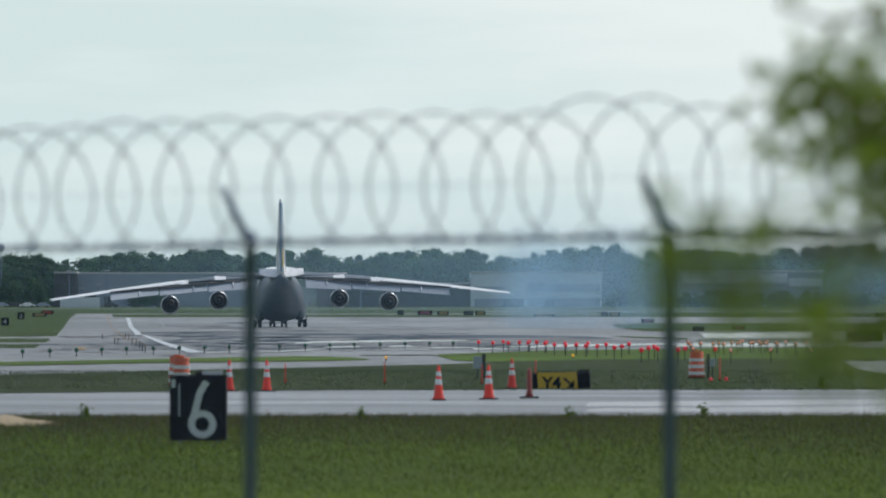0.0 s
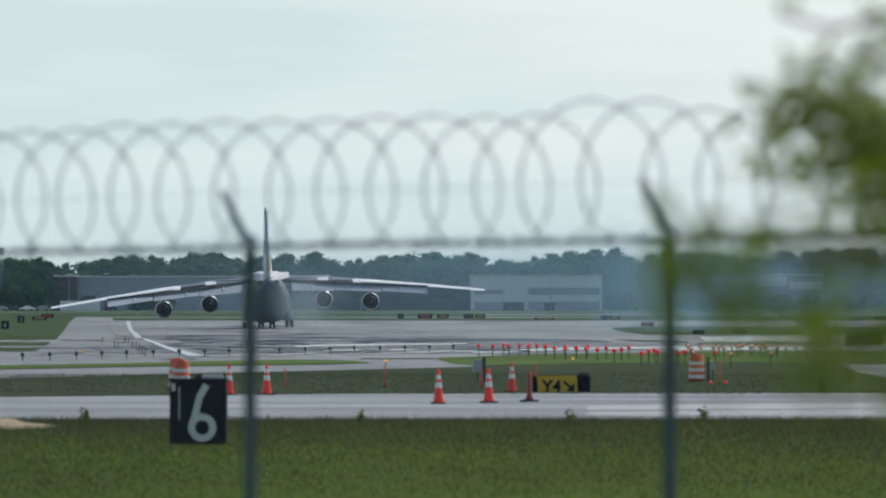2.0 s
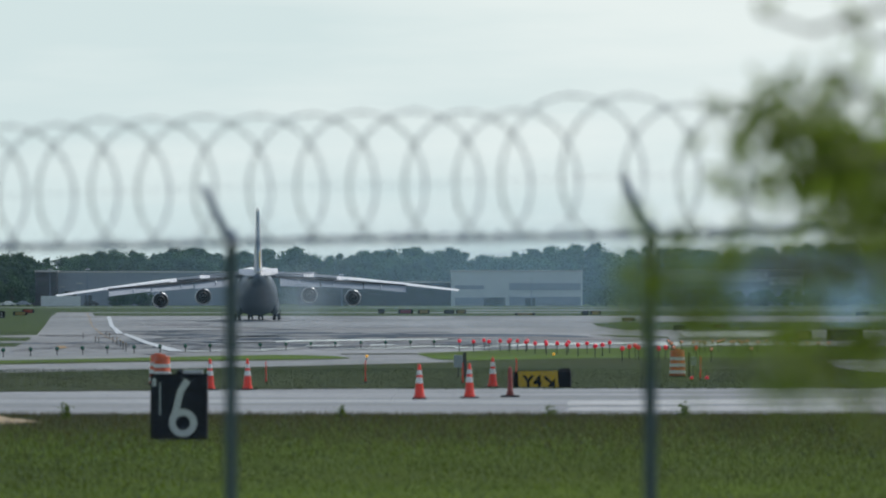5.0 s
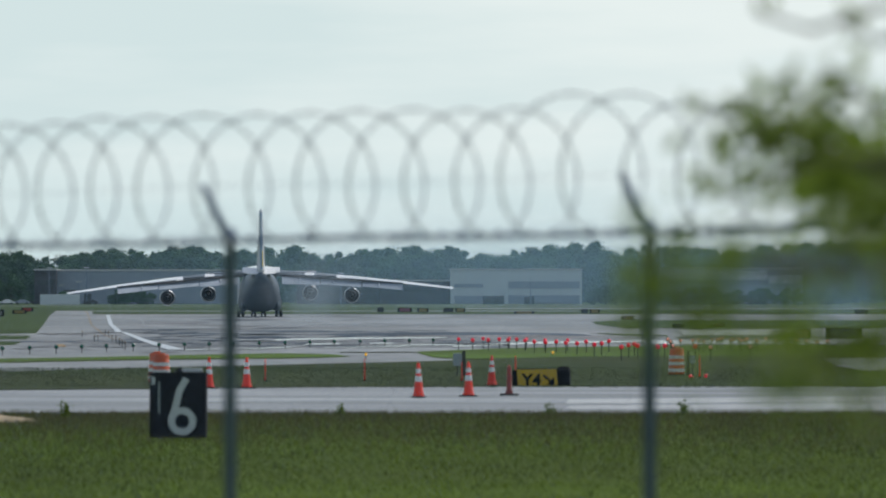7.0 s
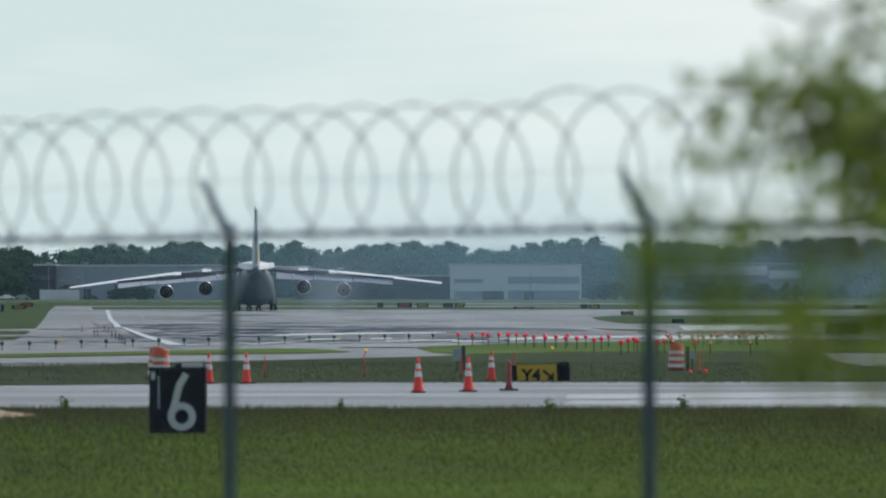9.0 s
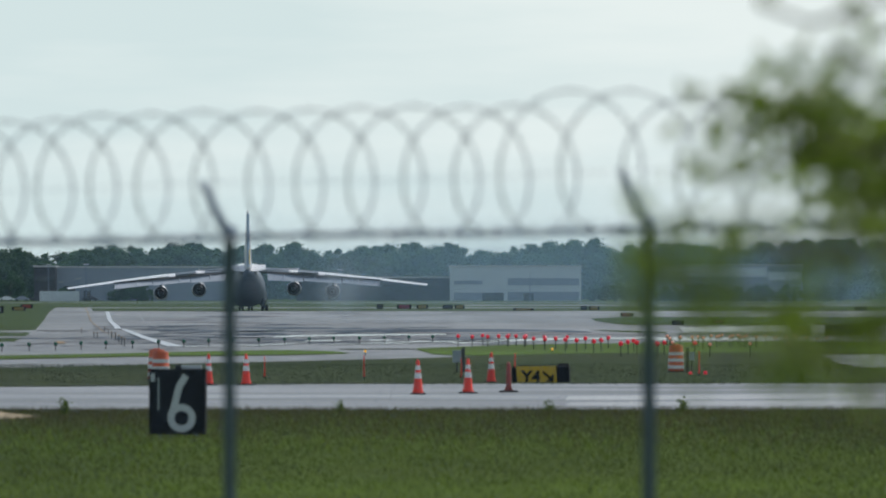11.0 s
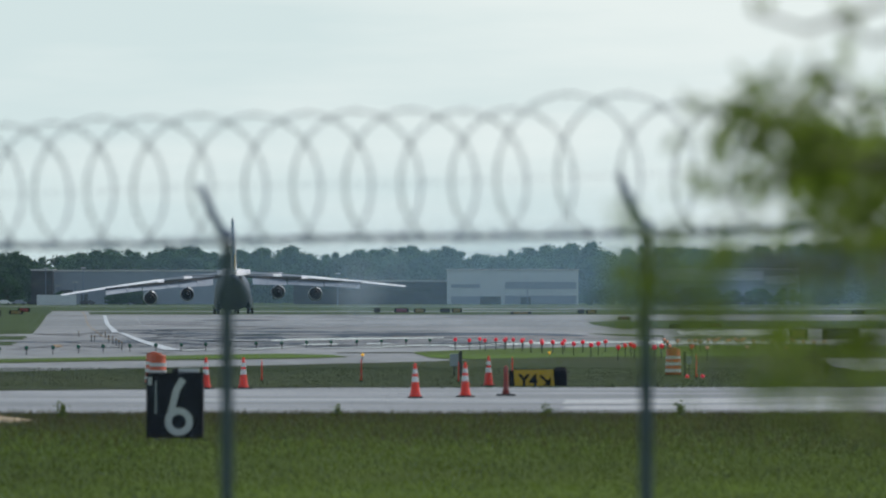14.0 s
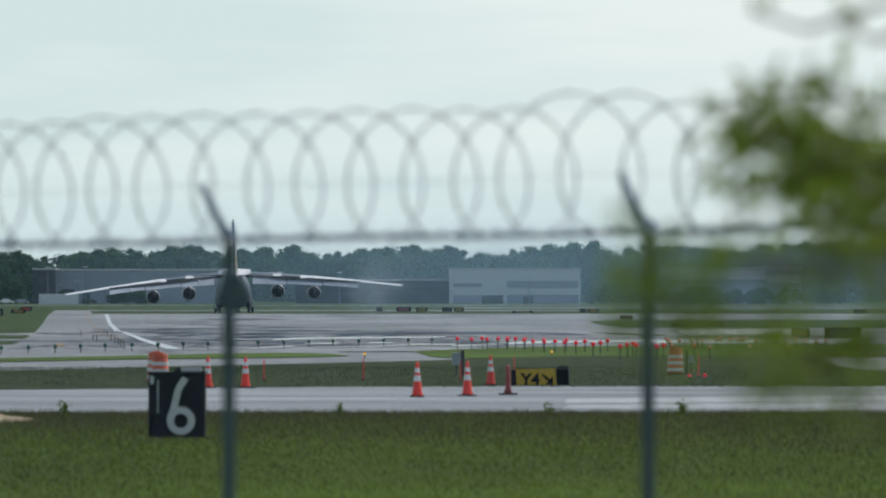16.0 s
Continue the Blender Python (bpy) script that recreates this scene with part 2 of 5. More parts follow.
def between(table, v):
    for (a, *p), (b, *q) in zip(table, table[1:]):
        if v <= b:
            k = 0 if b == a else max(0, (v - a) / (b - a))
            return [i + (j - i) * k for i, j in zip(p, q)]
    return list(table[-1][1:])


# ---- ground ----
RISE = [(0, 0.0), (1632, 0.0), (1750, 0.35), (2060, 1.42), (2225, 1.55), (3100, 4.5), (4900, 9.0)]


def rise(y):
    return between(RISE, y)[0]


def sheet(name, rows, lift, material, label, category, step=60.0, kind="structure"):
    """A strip of ground: rows of (distance, left edge, right edge)."""
    bm = bmesh.new()
    last = None
    ys = sorted({r[0] for r in rows} | {b for b, _ in RISE if rows[0][0] < b < rows[-1][0]} | set(np.arange(rows[0][0], rows[-1][0], step)))
    for y in ys:
        a, b = between(rows, y)
        xs = [a + (b - a) * k / 6 for k in range(7)]
        line = [bm.verts.new((x, y, rise(y) + lift)) for x in xs]
        if last:
            for k in range(6):
                bm.faces.new((last[k], last[k + 1], line[k + 1], line[k]))
        last = line
    ob = part(name, bm, material, smooth=False)
    return tagged(ob, label, category, "", kind)


def patch(name, corners, lift, material, label, category, ragged=0.0, kind="structure"):
    """A flat piece of ground inside corners (across, distance), laid in strips; ragged: metres by which its near and far edges waver."""
    bm = bmesh.new()
    r = random.Random(len(corners) + int(corners[0][1]))
    x0, x1 = min(c[0] for c in corners), max(c[0] for c in corners)
    last = None
    n = 60 if ragged else 12
    for k in range(n + 1):
        x = x0 + (x1 - x0) * min(max(k / n, 0.002), 0.998)
        cross = []
        for (xa, ya), (xb, yb) in zip(corners, corners[1:] + corners[:1]):
            if min(xa, xb) <= x < max(xa, xb):
                cross.append(ya + (yb - ya) * (x - xa) / (xb - xa))
        lo, hi = min(cross), max(cross)
        waver = min(ragged, (hi - lo) * 0.35)
        line = [bm.verts.new((x, lo + r.uniform(-waver, waver), lift)), bm.verts.new((x, hi + r.uniform(-waver, waver), lift))]
        if last:
            bm.faces.new((last[0], line[0], line[1], last[1]))
        last = line
    return tagged(part(name, bm, material), label, category, "", kind)


sheet("ground", [(-60, -400, 400), (900, -500, 500), (2400, -900, 900), (4900, -1500, 1500)], 0.0, GRASS, "mown green airfield grass with dry patches", "grass")
taxiway = sheet("taxiway", [(238.0, -60, 60), (322, -80, 80)], 0.008, CONCRETE_NEAR, "pale worn concrete taxiway crossing the grass", "taxiway")
sheet("far_field", [(640, -160, 160), (1632, -300, 300), (3000, -600, 600)], 0.01, GRASS_FAR, "dark green mown grass of the far airfield", "grass")
sheet("runway", [(395, -36.23, 36.37), (684, -47.5, 47.74), (993.1, -44.63, 63.78), (1027.9, -39.21, 66.01), (1645.5, -61.48, 96.51), (2072, -76.03, 115.75)], 0.02, CONCRETE, "broad grey concrete runway with worn tyre marks", "runway")
sheet("runway_end", [(2072, -76.03, -67.14), (2390, -86.5, -78.11)], 0.021, CONCRETE, "far narrow end of the concrete runway", "runway")
patch("verge", [(-22.68, 281.5), (-12.64, 303.8), (-8.53, 308.1), (-6.04, 312.9), (0.06, 316.3), (8.03, 318.1), (14.71, 321.6), (28.34, 327.6), (46.9, 542.0), (25.0, 548.0), (17.1, 554.0), (7.6, 540.0), (3.69, 498.2), (0.08, 471.5), (-4.68, 449.8), (-8.35, 432.1), (-11.56, 417.8), (-16.37, 393.5), (-28.52, 353.9)], 0.045, GRASS_DULL, "dull brownish green grass verge", "grass", 0.8)
patch("grass_strip", [(-33.04, 410.0), (-19.1, 459.2), (-13.41, 484.5), (-9.52, 492.6), (-6.87, 499.3), (-3.64, 515.7), (-4.73, 541.1), (-7.65, 556.2), (-10.52, 544.5), (-13.22, 531.3), (-16.94, 509.8), (-20.61, 495.4), (-36.43, 452.1)], 0.05, GRASS_LAWN, "bright green mown grass strip", "grass", 0.9)
patch("lawn", [(0.15, 512.7), (2.0, 489.9), (3.69, 498.2), (7.27, 515.7), (16.27, 528.1), (23.87, 521.9), (44.61, 515.7), (59.64, 689.5), (31.53, 689.5), (21.08, 684.2), (15.68, 668.6), (9.15, 648.9), (5.38, 630.3), (1.43, 596.1), (-0.45, 576.6)], 0.05, GRASS_LAWN, "bright green mown lawn beside the runway lights", "grass", 1.2)
patch("grass_edge", [(-4.62, 564.7), (-0.38, 567.6), (-0.38, 576.6), (-4.68, 572.1)], 0.048, GRASS_DULL, "thin line of grass in the pavement joint", "grass", 0.8)
patch("side_grass", [(-64.59, 930.1), (-36.38, 940.0), (-32.01, 817.7), (-56.26, 810.2)], 0.04, GRASS_FAR, "dark green grass between concrete strips", "grass", 6)
patch("side_grass", [(-52.4, 754.6), (-29.96, 761.1), (-27.76, 689.5), (-46.78, 673.7)], 0.04, GRASS_FAR, "dark green grass between concrete strips", "grass", 6)
sheet("grass_island", [(1301.5, 25.96, 105.33), (1451.9, 26.53, 117.5), (1732.6, 28.77, 135.39), (1787.4, 35.15, 139.67)], 0.05, GRASS_FAR, "long grass island between runway and taxiway", "grass")
patch("grass_line", [(21.57, 864.3), (36.25, 864.3), (37.27, 888.7), (22.18, 888.7)], 0.05, GRASS_DULL, "thin dark strip of grass across the pavement", "grass", 2)
patch("grass_line", [(16.98, 1040.0), (22.92, 950.2), (21.75, 901.5), (18.16, 950.2)], 0.05, GRASS_FAR, "thin dark strip of grass across the pavement", "grass", 4)
sheet("far_grass", [(2085, -66.98, 29.39), (2330, -76.15, 4.3)], 0.05, GRASS_FAR, "dark green strip of grass beyond the runway", "grass")
sheet("far_grass", [(2100, 30.77, 117.32), (2480, 39.11, 138.55)], 0.05, GRASS_FAR, "dark green strip of grass beyond the runway", "grass")
sheet("far_apron", [(2340, -77.78, 43.41), (2390, -79.44, 44.34)], 0.045, CONCRETE, "far pale concrete strip", "taxiway")
sheet("far_taxiway", [(2512.7, 9.31, 143.37), (2577.1, 9.47, 145.82)], 0.05, CONCRETE, "far pale concrete taxiway", "taxiway")
sheet("far_road", [(2741.0, -156.42, 153.70), (2776.3, -159.29, 156.51)], 0.05, CONCRETE, "far pale perimeter road", "road")
sheet("runway_joint", [(2055, -66.59, 4.94), (2072, -67.14, 4.98)], 0.062, SEAL, "dark sealed joint across the runway", "marking")
patch("runway_joint", [(-37.71, 988.6), (-29.94, 1040.0), (-30.37, 1055.0), (-38.22, 1002.1)], 0.06, SEAL, "dark sealed joint across the runway", "marking")
sheet("runway_line", [(1148.6, -30.06, -29.9), (1967.9, -55.22, -55.0)], 0.066, CONCRETE_NEAR, "thin worn white line on the runway", "marking")
sheet("lead_line", [(781.4, -23.58, -23.5), (950.2, -29.89, -29.8), (1321.1, -42.74, -42.62), (2350, -78.05, -77.85)], 0.068, PAINT_YELLOW, "worn yellow taxi line with dark edges", "marking")
sheet("runway_edge_stripe", [(600.2, -15.07, -14.1), (781.4, -21.8, -21.1), (1057.5, -31.44, -30.91)], 0.07, PAINT_WHITE, "white painted edge stripe on the runway", "marking")
sheet("runway_far_stripe", [(1065.2, -32.32, -31.61), (1211.9, -36.91, -36.2), (2022.3, -63.17, -62.44)], 0.072, PAINT_WHITE, "white painted stripe on the runway", "marking")
patch("yellow_mark", [(-23.62, 653.7), (-22.97, 653.7), (-24.57, 695.0), (-25.11, 695.0)], 0.062, PAINT_YELLOW, "faded yellow paint patch on concrete", "marking", 2)
patch("damp_strip", [(-13.95, 595.3), (-9.38, 608.5), (-9.51, 617.0), (-14.15, 603.5)], 0.064, WET, "damp shining strip of concrete", "concrete", 3)
patch("damp_strip", [(-11.34, 604.3), (-8.49, 630.3), (-7.9, 653.7), (-9.79, 634.8)], 0.064, WET, "damp shining strip of concrete", "concrete", 3)
patch("damp_strip", [(-8.07, 684.2), (-5.73, 700.5), (-5.72, 723.6), (-8.0, 711.8)], 0.064, WET, "damp shining strip of concrete", "concrete", 3)
patch("damp_strip", [(-3.7, 700.5), (-1.84, 706.1), (-2.31, 729.6), (-3.7, 723.6)], 0.064, WET, "damp shining strip of concrete", "concrete", 3)
patch("damp_strip", [(-11.61, 781.4), (-5.72, 810.2), (2.04, 849.3), (2.11, 878.1), (-6.12, 866.0), (-11.7, 817.7)], 0.064, WET, "damp shining strip of concrete", "concrete", 3)
patch("damp_strip", [(-4.62, 653.7), (-0.26, 673.7), (5.84, 684.2), (5.97, 700.5), (-0.27, 695.0)], 0.064, WET, "damp shining strip of concrete", "concrete", 3)
patch("damp_strip", [(1.91, 644.1), (8.38, 706.1), (16.66, 741.9), (17.39, 774.5), (8.96, 754.6), (2.02, 684.2)], 0.064, WET, "damp shining strip of concrete", "concrete", 3)
patch("damp_strip", [(15.73, 700.5), (28.83, 706.1), (31.9, 781.4), (17.54, 781.4)], 0.064, WET, "damp shining strip of concrete", "concrete", 3)
patch("damp_strip", [(24.51, 950.2), (34.56, 950.2), (44.08, 1211.9), (28.99, 1148.6)], 0.064, WET, "damp shining strip of concrete", "concrete", 3)
patch("damp_strip", [(-6.03, 630.3), (-0.43, 648.9), (-0.44, 658.6), (-6.12, 639.4)], 0.064, WET, "damp shining strip of concrete", "concrete", 3)
# sun glare on the taxiway's right side, painted as paler concrete
patch("glare_strip", [(3.84, 272.7), (12.96, 283.3), (20.03, 287.0), (19.03, 272.7), (12.25, 267.8), (3.66, 259.8)], 0.034, CONCRETE_GLARE, "strip of taxiway concrete coloured pale as glare", "pavement", 0.6)
patch("glare_strip", [(3.6, 255.3), (12.03, 263.0), (18.57, 266.1), (17.03, 244.0), (11.16, 244.0), (3.48, 246.7)], 0.034, CONCRETE_GLARE, "strip of taxiway concrete coloured pale as glare", "pavement", 0.6)
sheet("side_road", [(396.3, 17.13, 22.43), (431.3, 17.56, 24.40), (499.9, 19.66, 28.29)], 0.06, CONCRETE_NEAR, "pale concrete side road in the grass", "road")
# long streaks of painted dark reflection, mottled asphalt and worn concrete: kind, count, distance from and to, across
# from and to
STREAKS = (('dark', 1, 892.3, 1078.2, -10.25, 17.18),
           ('dark', 1, 795.5, 930.1, -17.63, -8.98),
           ('dark', 14, 741.9, 1148.6, -27.47, -9.84),
           ('mid', 10, 634.8, 910.8, -17.94, 2.29),
           ('dark', 8, 653.7, 781.4, -16.66, 2.12),
           ('pale', 12, 644.1, 874.6, -17.63, 2.25),
           ('pale', 7, 1282.6, 1967.9, -22.34, 1.19),
           ('mid', 6, 1211.9, 1967.9, -45.77, -23.63),
           ('dark', 4, 1040.0, 1321.1, -34.64, -17.55),
           ('damp', 3, 741.9, 993.1, -16.76, -9.03),
           ('mid', 7, 695.0, 993.1, 2.5, 20.36))
LOOKS = {"dark": (ASPHALT_MIRAGE, "asphalt_streak", "long dark streak painted as reflected trees along the runway"), "mid": (TYRE_MARK, "mottled_streak", "mottled streak of worn asphalt and concrete"),
         "pale": (CONCRETE_NEAR, "pale_streak", "long pale streak of worn concrete"), "damp": (WET_DARK, "damp_streak", "damp dark streak that mirrors what stands beyond")}
rnd = random.Random(5)
lift = 0.026
for tone, count, d0, d1, x0, x1 in STREAKS:
    for _ in range(count):
        lone = count == 1
        d = (d0 + d1) / 2 if lone else rnd.uniform(d0, d1)
        deep = (d1 - d0) / 2 if lone else rnd.uniform(0.4, 1.1) * d * d / 44000
        c = (x0 + x1) / 2 if lone else rnd.uniform(x0, x1)
        w = (x1 - x0) / 2 if lone else rnd.uniform(0.2, 0.5) * (x1 - x0)
        rows = []
        for q, f in ((-1, rnd.uniform(0.05, 0.3)), (-0.5, rnd.uniform(0.5, 0.9)), (0, 1), (0.5, rnd.uniform(0.5, 0.9)), (1, rnd.uniform(0.05, 0.3))):
            k = c + rnd.uniform(-0.12, 0.12) * w
            rows.append((d + q * deep, k - w * f, k + w * f))
        lift += 0.0005
        sheet(LOOKS[tone][1], rows, lift, LOOKS[tone][0], LOOKS[tone][2], "pavement", 15.0)


def flecks(name, count, d0, d1, a0, a1, size, material, label, seed, lift):
    """Small worn flecks of pavement between two distances and two slants from the axis: (across / distance)."""
    r = random.Random(seed)
    verts, faces = [], []
    for _ in range(count):
        d = 1 / r.uniform(1 / d1, 1 / d0)
        x, w, deep = d * r.uniform(a0, a1), size * r.uniform(0.4, 1.6), d * d / 44000 * r.uniform(0.25, 0.8)
        k = len(verts)
        ring = [(-1, r.uniform(-0.3, 0.3)), (r.uniform(-0.6, -0.1), -1), (r.uniform(0.1, 0.7), r.uniform(-1, -0.4)), (1, r.uniform(-0.3, 0.3)), (r.uniform(0, 0.6), 1), (r.uniform(-0.7, -0.1), r.uniform(0.4, 1))]
        verts += [(x + w * u, d + deep * v, lift + 0.0001 * (len(faces) % 40)) for u, v in ring]
        faces.append(tuple(range(k, k + 6)))
    me = bpy.data.meshes.new(name)
    me.from_pydata(verts, [], faces)
    me.materials.append(material)
    return tagged(new(name, me), label, "pavement", "", "stuff")


flecks("dark_flecks", 90, 729.6, 1148.6, -0.0291, 0.0030, 1.6, ASPHALT_MIRAGE, "dark worn flecks on the runway concrete", 31, 0.05)
flecks("dark_flecks", 30, 634.8, 781.4, -0.0291, 0.0085, 0.9, ASPHALT_MIRAGE, "dark worn flecks on the runway concrete", 32, 0.05)
flecks("pale_flecks", 70, 644.1, 993.1, -0.0232, 0.0141, 1.2, CONCRETE_NEAR, "pale worn flecks on the runway concrete", 33, 0.056)
flecks("pale_flecks", 40, 1211.9, 3076.4, -0.0288, 0.0030, 2.4, CONCRETE_NEAR, "pale worn flecks on the runway concrete", 34, 0.056)
flecks("mottled_flecks", 40, 561.8, 1040.0, -0.0410, -0.0232, 0.8, TYRE_MARK, "mottled flecks on the runway concrete", 35, 0.05)


# ---- runway aircraft ----
def oval(y, w, top, bottom, n=28, p=2.4, x=0.0, taper=0.0):
    ring = []
    for k in range(n):
        a = 2 * math.pi * k / n
        c, s = math.cos(a), math.sin(a)
        ring.append((x + w * (1 - taper * s) * math.copysign(abs(c) ** (2 / p), c), y, (top + bottom) / 2 + (top - bottom) / 2 * math.copysign(abs(s) ** (2 / p), s)))
    return ring


def foil(x, z, lead, chord, thick, n=8):
    """A wing section at the span x: from its leading edge back."""
    up, lo = [], []
    for k in range(n + 1):
        u = 0.5 - 0.5 * math.cos(math.pi * k / n)
        h = 5 * thick * (0.2969 * math.sqrt(u) - 0.126 * u - 0.3516 * u * u + 0.2843 * u ** 3 - 0.1015 * u ** 4)
        up.append((x, lead - chord * u, z + chord * (h + 0.02 * math.sin(math.pi * u))))
        lo.append((x, lead - chord * u, z + chord * (-0.6 * h + 0.02 * math.sin(math.pi * u))))
    return up + lo[-2:0:-1]


WING = [(0, 8.0, 7.0, 13.0, 0.12), (3.5, 8.0, 6.0, 12.2, 0.12), (10, 7.75, 2.2, 9.2, 0.11), (18, 7.1, -2.4, 6.8, 0.11), (27, 6.15, -7.6, 4.9, 0.1), (36.65, 4.95, -13.2, 2.9, 0.1)]


def panel(x0, x1, back, drop, thick, lift=0.0, gap=0.15):
    """A flap or spoiler behind the wing between two span stations."""
    rings = []
    for x in (x0, x1):
        z, lead, chord, _ = between(WING, abs(x))
        y, zz = lead - chord - gap, z + lift
        rings.append([(x, y + 0.25, zz + thick), (x, y - back, zz - drop + 0.04), (x, y - back, zz - drop), (x, y + 0.25, zz - thick)])
    return loft(rings)


def wheel(r, w):
    return lathe([(r * 0.5, -w / 2), (r * 0.9, -w / 2), (r, -w * 0.3), (r, w * 0.3), (r * 0.9, w / 2), (r * 0.5, w / 2)], 16, "y")


def build_aircraft():
    a = thing("cargo_aircraft", 0, 0, 0, "huge four-engined grey and white cargo aircraft rolling away down the runway", "aircraft")
    rings = [oval(y, w, t, b, taper=0.17) for y, w, t, b in (
        (31.5, 0.3, 4.6, 4.0), (30.5, 1.6, 5.9, 2.6), (28, 2.8, 7.6, 1.6), (24, 3.5, 8.9, 1.15), (18, 3.7, 9.3, 1.0), (6, 3.75, 9.3, 0.95),
        (-6, 3.75, 9.1, 0.95), (-12, 3.6, 8.9, 1.1), (-18, 3.2, 8.75, 2.2), (-25, 2.5, 8.6, 4.0), (-31, 1.6, 8.45, 5.7), (-36, 0.5, 8.2, 7.2))]
    part("fuselage", loft(rings), SKIN_GREY, a, smooth=True)
    crown = [oval(y, w, t, b, p=2.2) for y, w, t, b in ((14, 1.0, 9.35, 8.9), (9, 3.0, 9.75, 8.2), (-4, 3.3, 9.75, 7.9), (-10, 2.6, 9.4, 8.3), (-14, 1.0, 9.0, 8.6))]
    # the fairing's white paints the gleam along the fuselage top
    part("wing_fairing", loft(crown), SKIN_WHITE_GLEAM, a, "wing root fairing whitened for gleam", True)
    for s in (-1, 1):
        # gear fairing, wings
        f = [oval(y, w, t, b, x=s * 3.1) for y, w, t, b in ((10, 0.2, 2.8, 2.2), (7, 0.95, 4.3, 1.15), (-6, 1.0, 4.4, 1.1), (-11, 0.5, 3.6, 1.5), (-14, 0.1, 2.8, 2.2))]
        part("gear_fairing", loft(f), SKIN_GREY, a, smooth=True)
        mid = (15.4, *between(WING, 15.4))
        w = part("wing", loft([foil(s * x, z, l, c, t) for x, z, l, c, t in [*WING[:3], mid]]), SKIN_GREY, a, "grey inner wing", True)
        # outer wing coloured white for its bright gleam; the inner wing stays grey
        part("outer_wing", loft([foil(s * x, z, l, c, t) for x, z, l, c, t in [mid, *WING[3:]]]), SKIN_WHITE_GLEAM, w, "drooping outer wing whitened for gleam", True)
        for x0, x1 in ((4.2, 11.4), (11.6, 19.2), (19.4, 27.0)):
            part("flap", panel(s * x0, s * x1, 2.4 - 0.03 * x0, 1.65 - 0.022 * x0, 0.10, -0.22), SKIN_FLAP, w, "lowered pale grey flap")
        part("aileron", panel(s * 27.2, s * 36.4, 1.3, 0.3, 0.08, 0.12), SKIN_WHITE_GLEAM, w, "drooped aileron whitened for gleam")
        # strip added to paint the gleam along the trailing edge
        part("gleam_panel", panel(s * 15.6, s * 27.0, 1.3, 0.3, 0.06, 0.28, -0.9), SKIN_WHITE_GLEAM, w, "added trailing edge strip whitened for gleam")
        # solid dark strip that paints the shade in the flap gap
        part("gap_shade_strip", panel(s * 3.9, s * 27.0, 0.5, 0.12, 0.14, -0.12, -0.3), SKIN_DARK, w, "dark strip painted as the shaded gap above the flaps")
        # white spoilers paint the sunlit ones, grey the unlit
        for x0, x1, m in ((8.6, 10.4, SKIN_WHITE_GLEAM), (10.9, 12.6, SKIN_GREY), (12.8, 14.4, SKIN_GREY), (14.6, 16.0, SKIN_WHITE_GLEAM)):
            part("spoiler", panel(s * x0, s * x1, 1.9, 0.62 if m is SKIN_WHITE_GLEAM else 0.3, 0.05, 0.62 if x0 < 9 else 0.42, -1.3), m, w, "raised spoiler panel")
        for x in (7.5, 13.8, 22.5):
            z, lead, chord, _ = between(WING, x)
            part("flap_track_fairing", loft([oval(lead - chord + dy, 0.22 * k, z - 0.35 + 0.3 * k - dz, z - 0.35 - 0.35 * k - dz, 10, x=s * x) for dy, k, dz in ((2.4, 0.1, 0), (1.2, 1, 0), (-0.8, 1, 0.4), (-2.2, 0.15, 1.1))]), SKIN_FLAP, w, smooth=True)
        # engines
        for x, zc, lead in ((9.75, 4.5, 5.2), (17.6, 3.9, 0.6)):
            e = part("engine", lathe([(1.22, 3.1), (1.42, 2.6), (1.52, 1.2), (1.5, -0.6), (1.36, -1.6), (1.3, -1.6), (1.3, 2.9)], 28, "y", caps=False), METAL_NAC, a, "silver-grey engine nacelle", True, pose(s * x, lead, zc))
            part("fan_duct", lathe([(1.29, -1.0), (0.3, -0.9)], 28, "y", caps=True), SKIN_DARK, e)
            part("core_nozzle", lathe([(0.95, -0.6), (0.9, -1.8), (0.68, -2.9), (0.6, -2.9), (0.62, -2.2)], 24, "y", caps=True), METAL_EXH, e, "dark exhaust nozzle", True)
            part("exhaust_cone", lathe([(0.42, -2.2), (0.3, -3.0), (0.05, -3.8)], 16, "y"), METAL_EXH, e, smooth=True)
            zz = between(WING, x)[0]
            part("pylon", loft([[(dx, 2.0 - 2.6 * k, 1.3 + (zz - zc - 1.5) * k), (dx, -3.4 - 2.6 * k, 1.1 + (zz - zc - 1.3) * k), (-dx, -3.4 - 2.6 * k, 1.1 + (zz - zc - 1.3) * k), (-dx, 2.0 - 2.6 * k, 1.3 + (zz - zc - 1.5) * k)] for k, dx in ((0, 0.2), (1, 0.25))]), SKIN_FLAP, e)
        # tailplane
        t = part("tailplane", loft([foil(s * x, z, l, c, 0.09) for x, z, l, c in ((0.8, 8.1, -24.5, 7.6), (10.4, 8.35, -30.5, 3.4))]), SKIN_GREY, a, "grey tailplane", True)
        # white here paints the bright gleam at the tail root
        part("elevator", loft([[(s * x, y, z + h) for y, h in ((-29.4, up), (-32.9, 0.0), (-32.9, -0.1), (-29.4, up - 0.35))] for x, z, up in ((0.45, 8.05, 1.15), (2.5, 8.2, 1.15), (3.5, 8.5, 0.85))]), SKIN_WHITE_GLEAM, t, "inner elevator panel whitened for gleam")
        # main gear
        for k in range(5):
            y = 4.0 - 2.0 * k
            g = part("main_gear_leg", rod([(s * 3.3, y, 1.6), (s * 3.6, y, 0.62)], 0.16), STEEL, a)
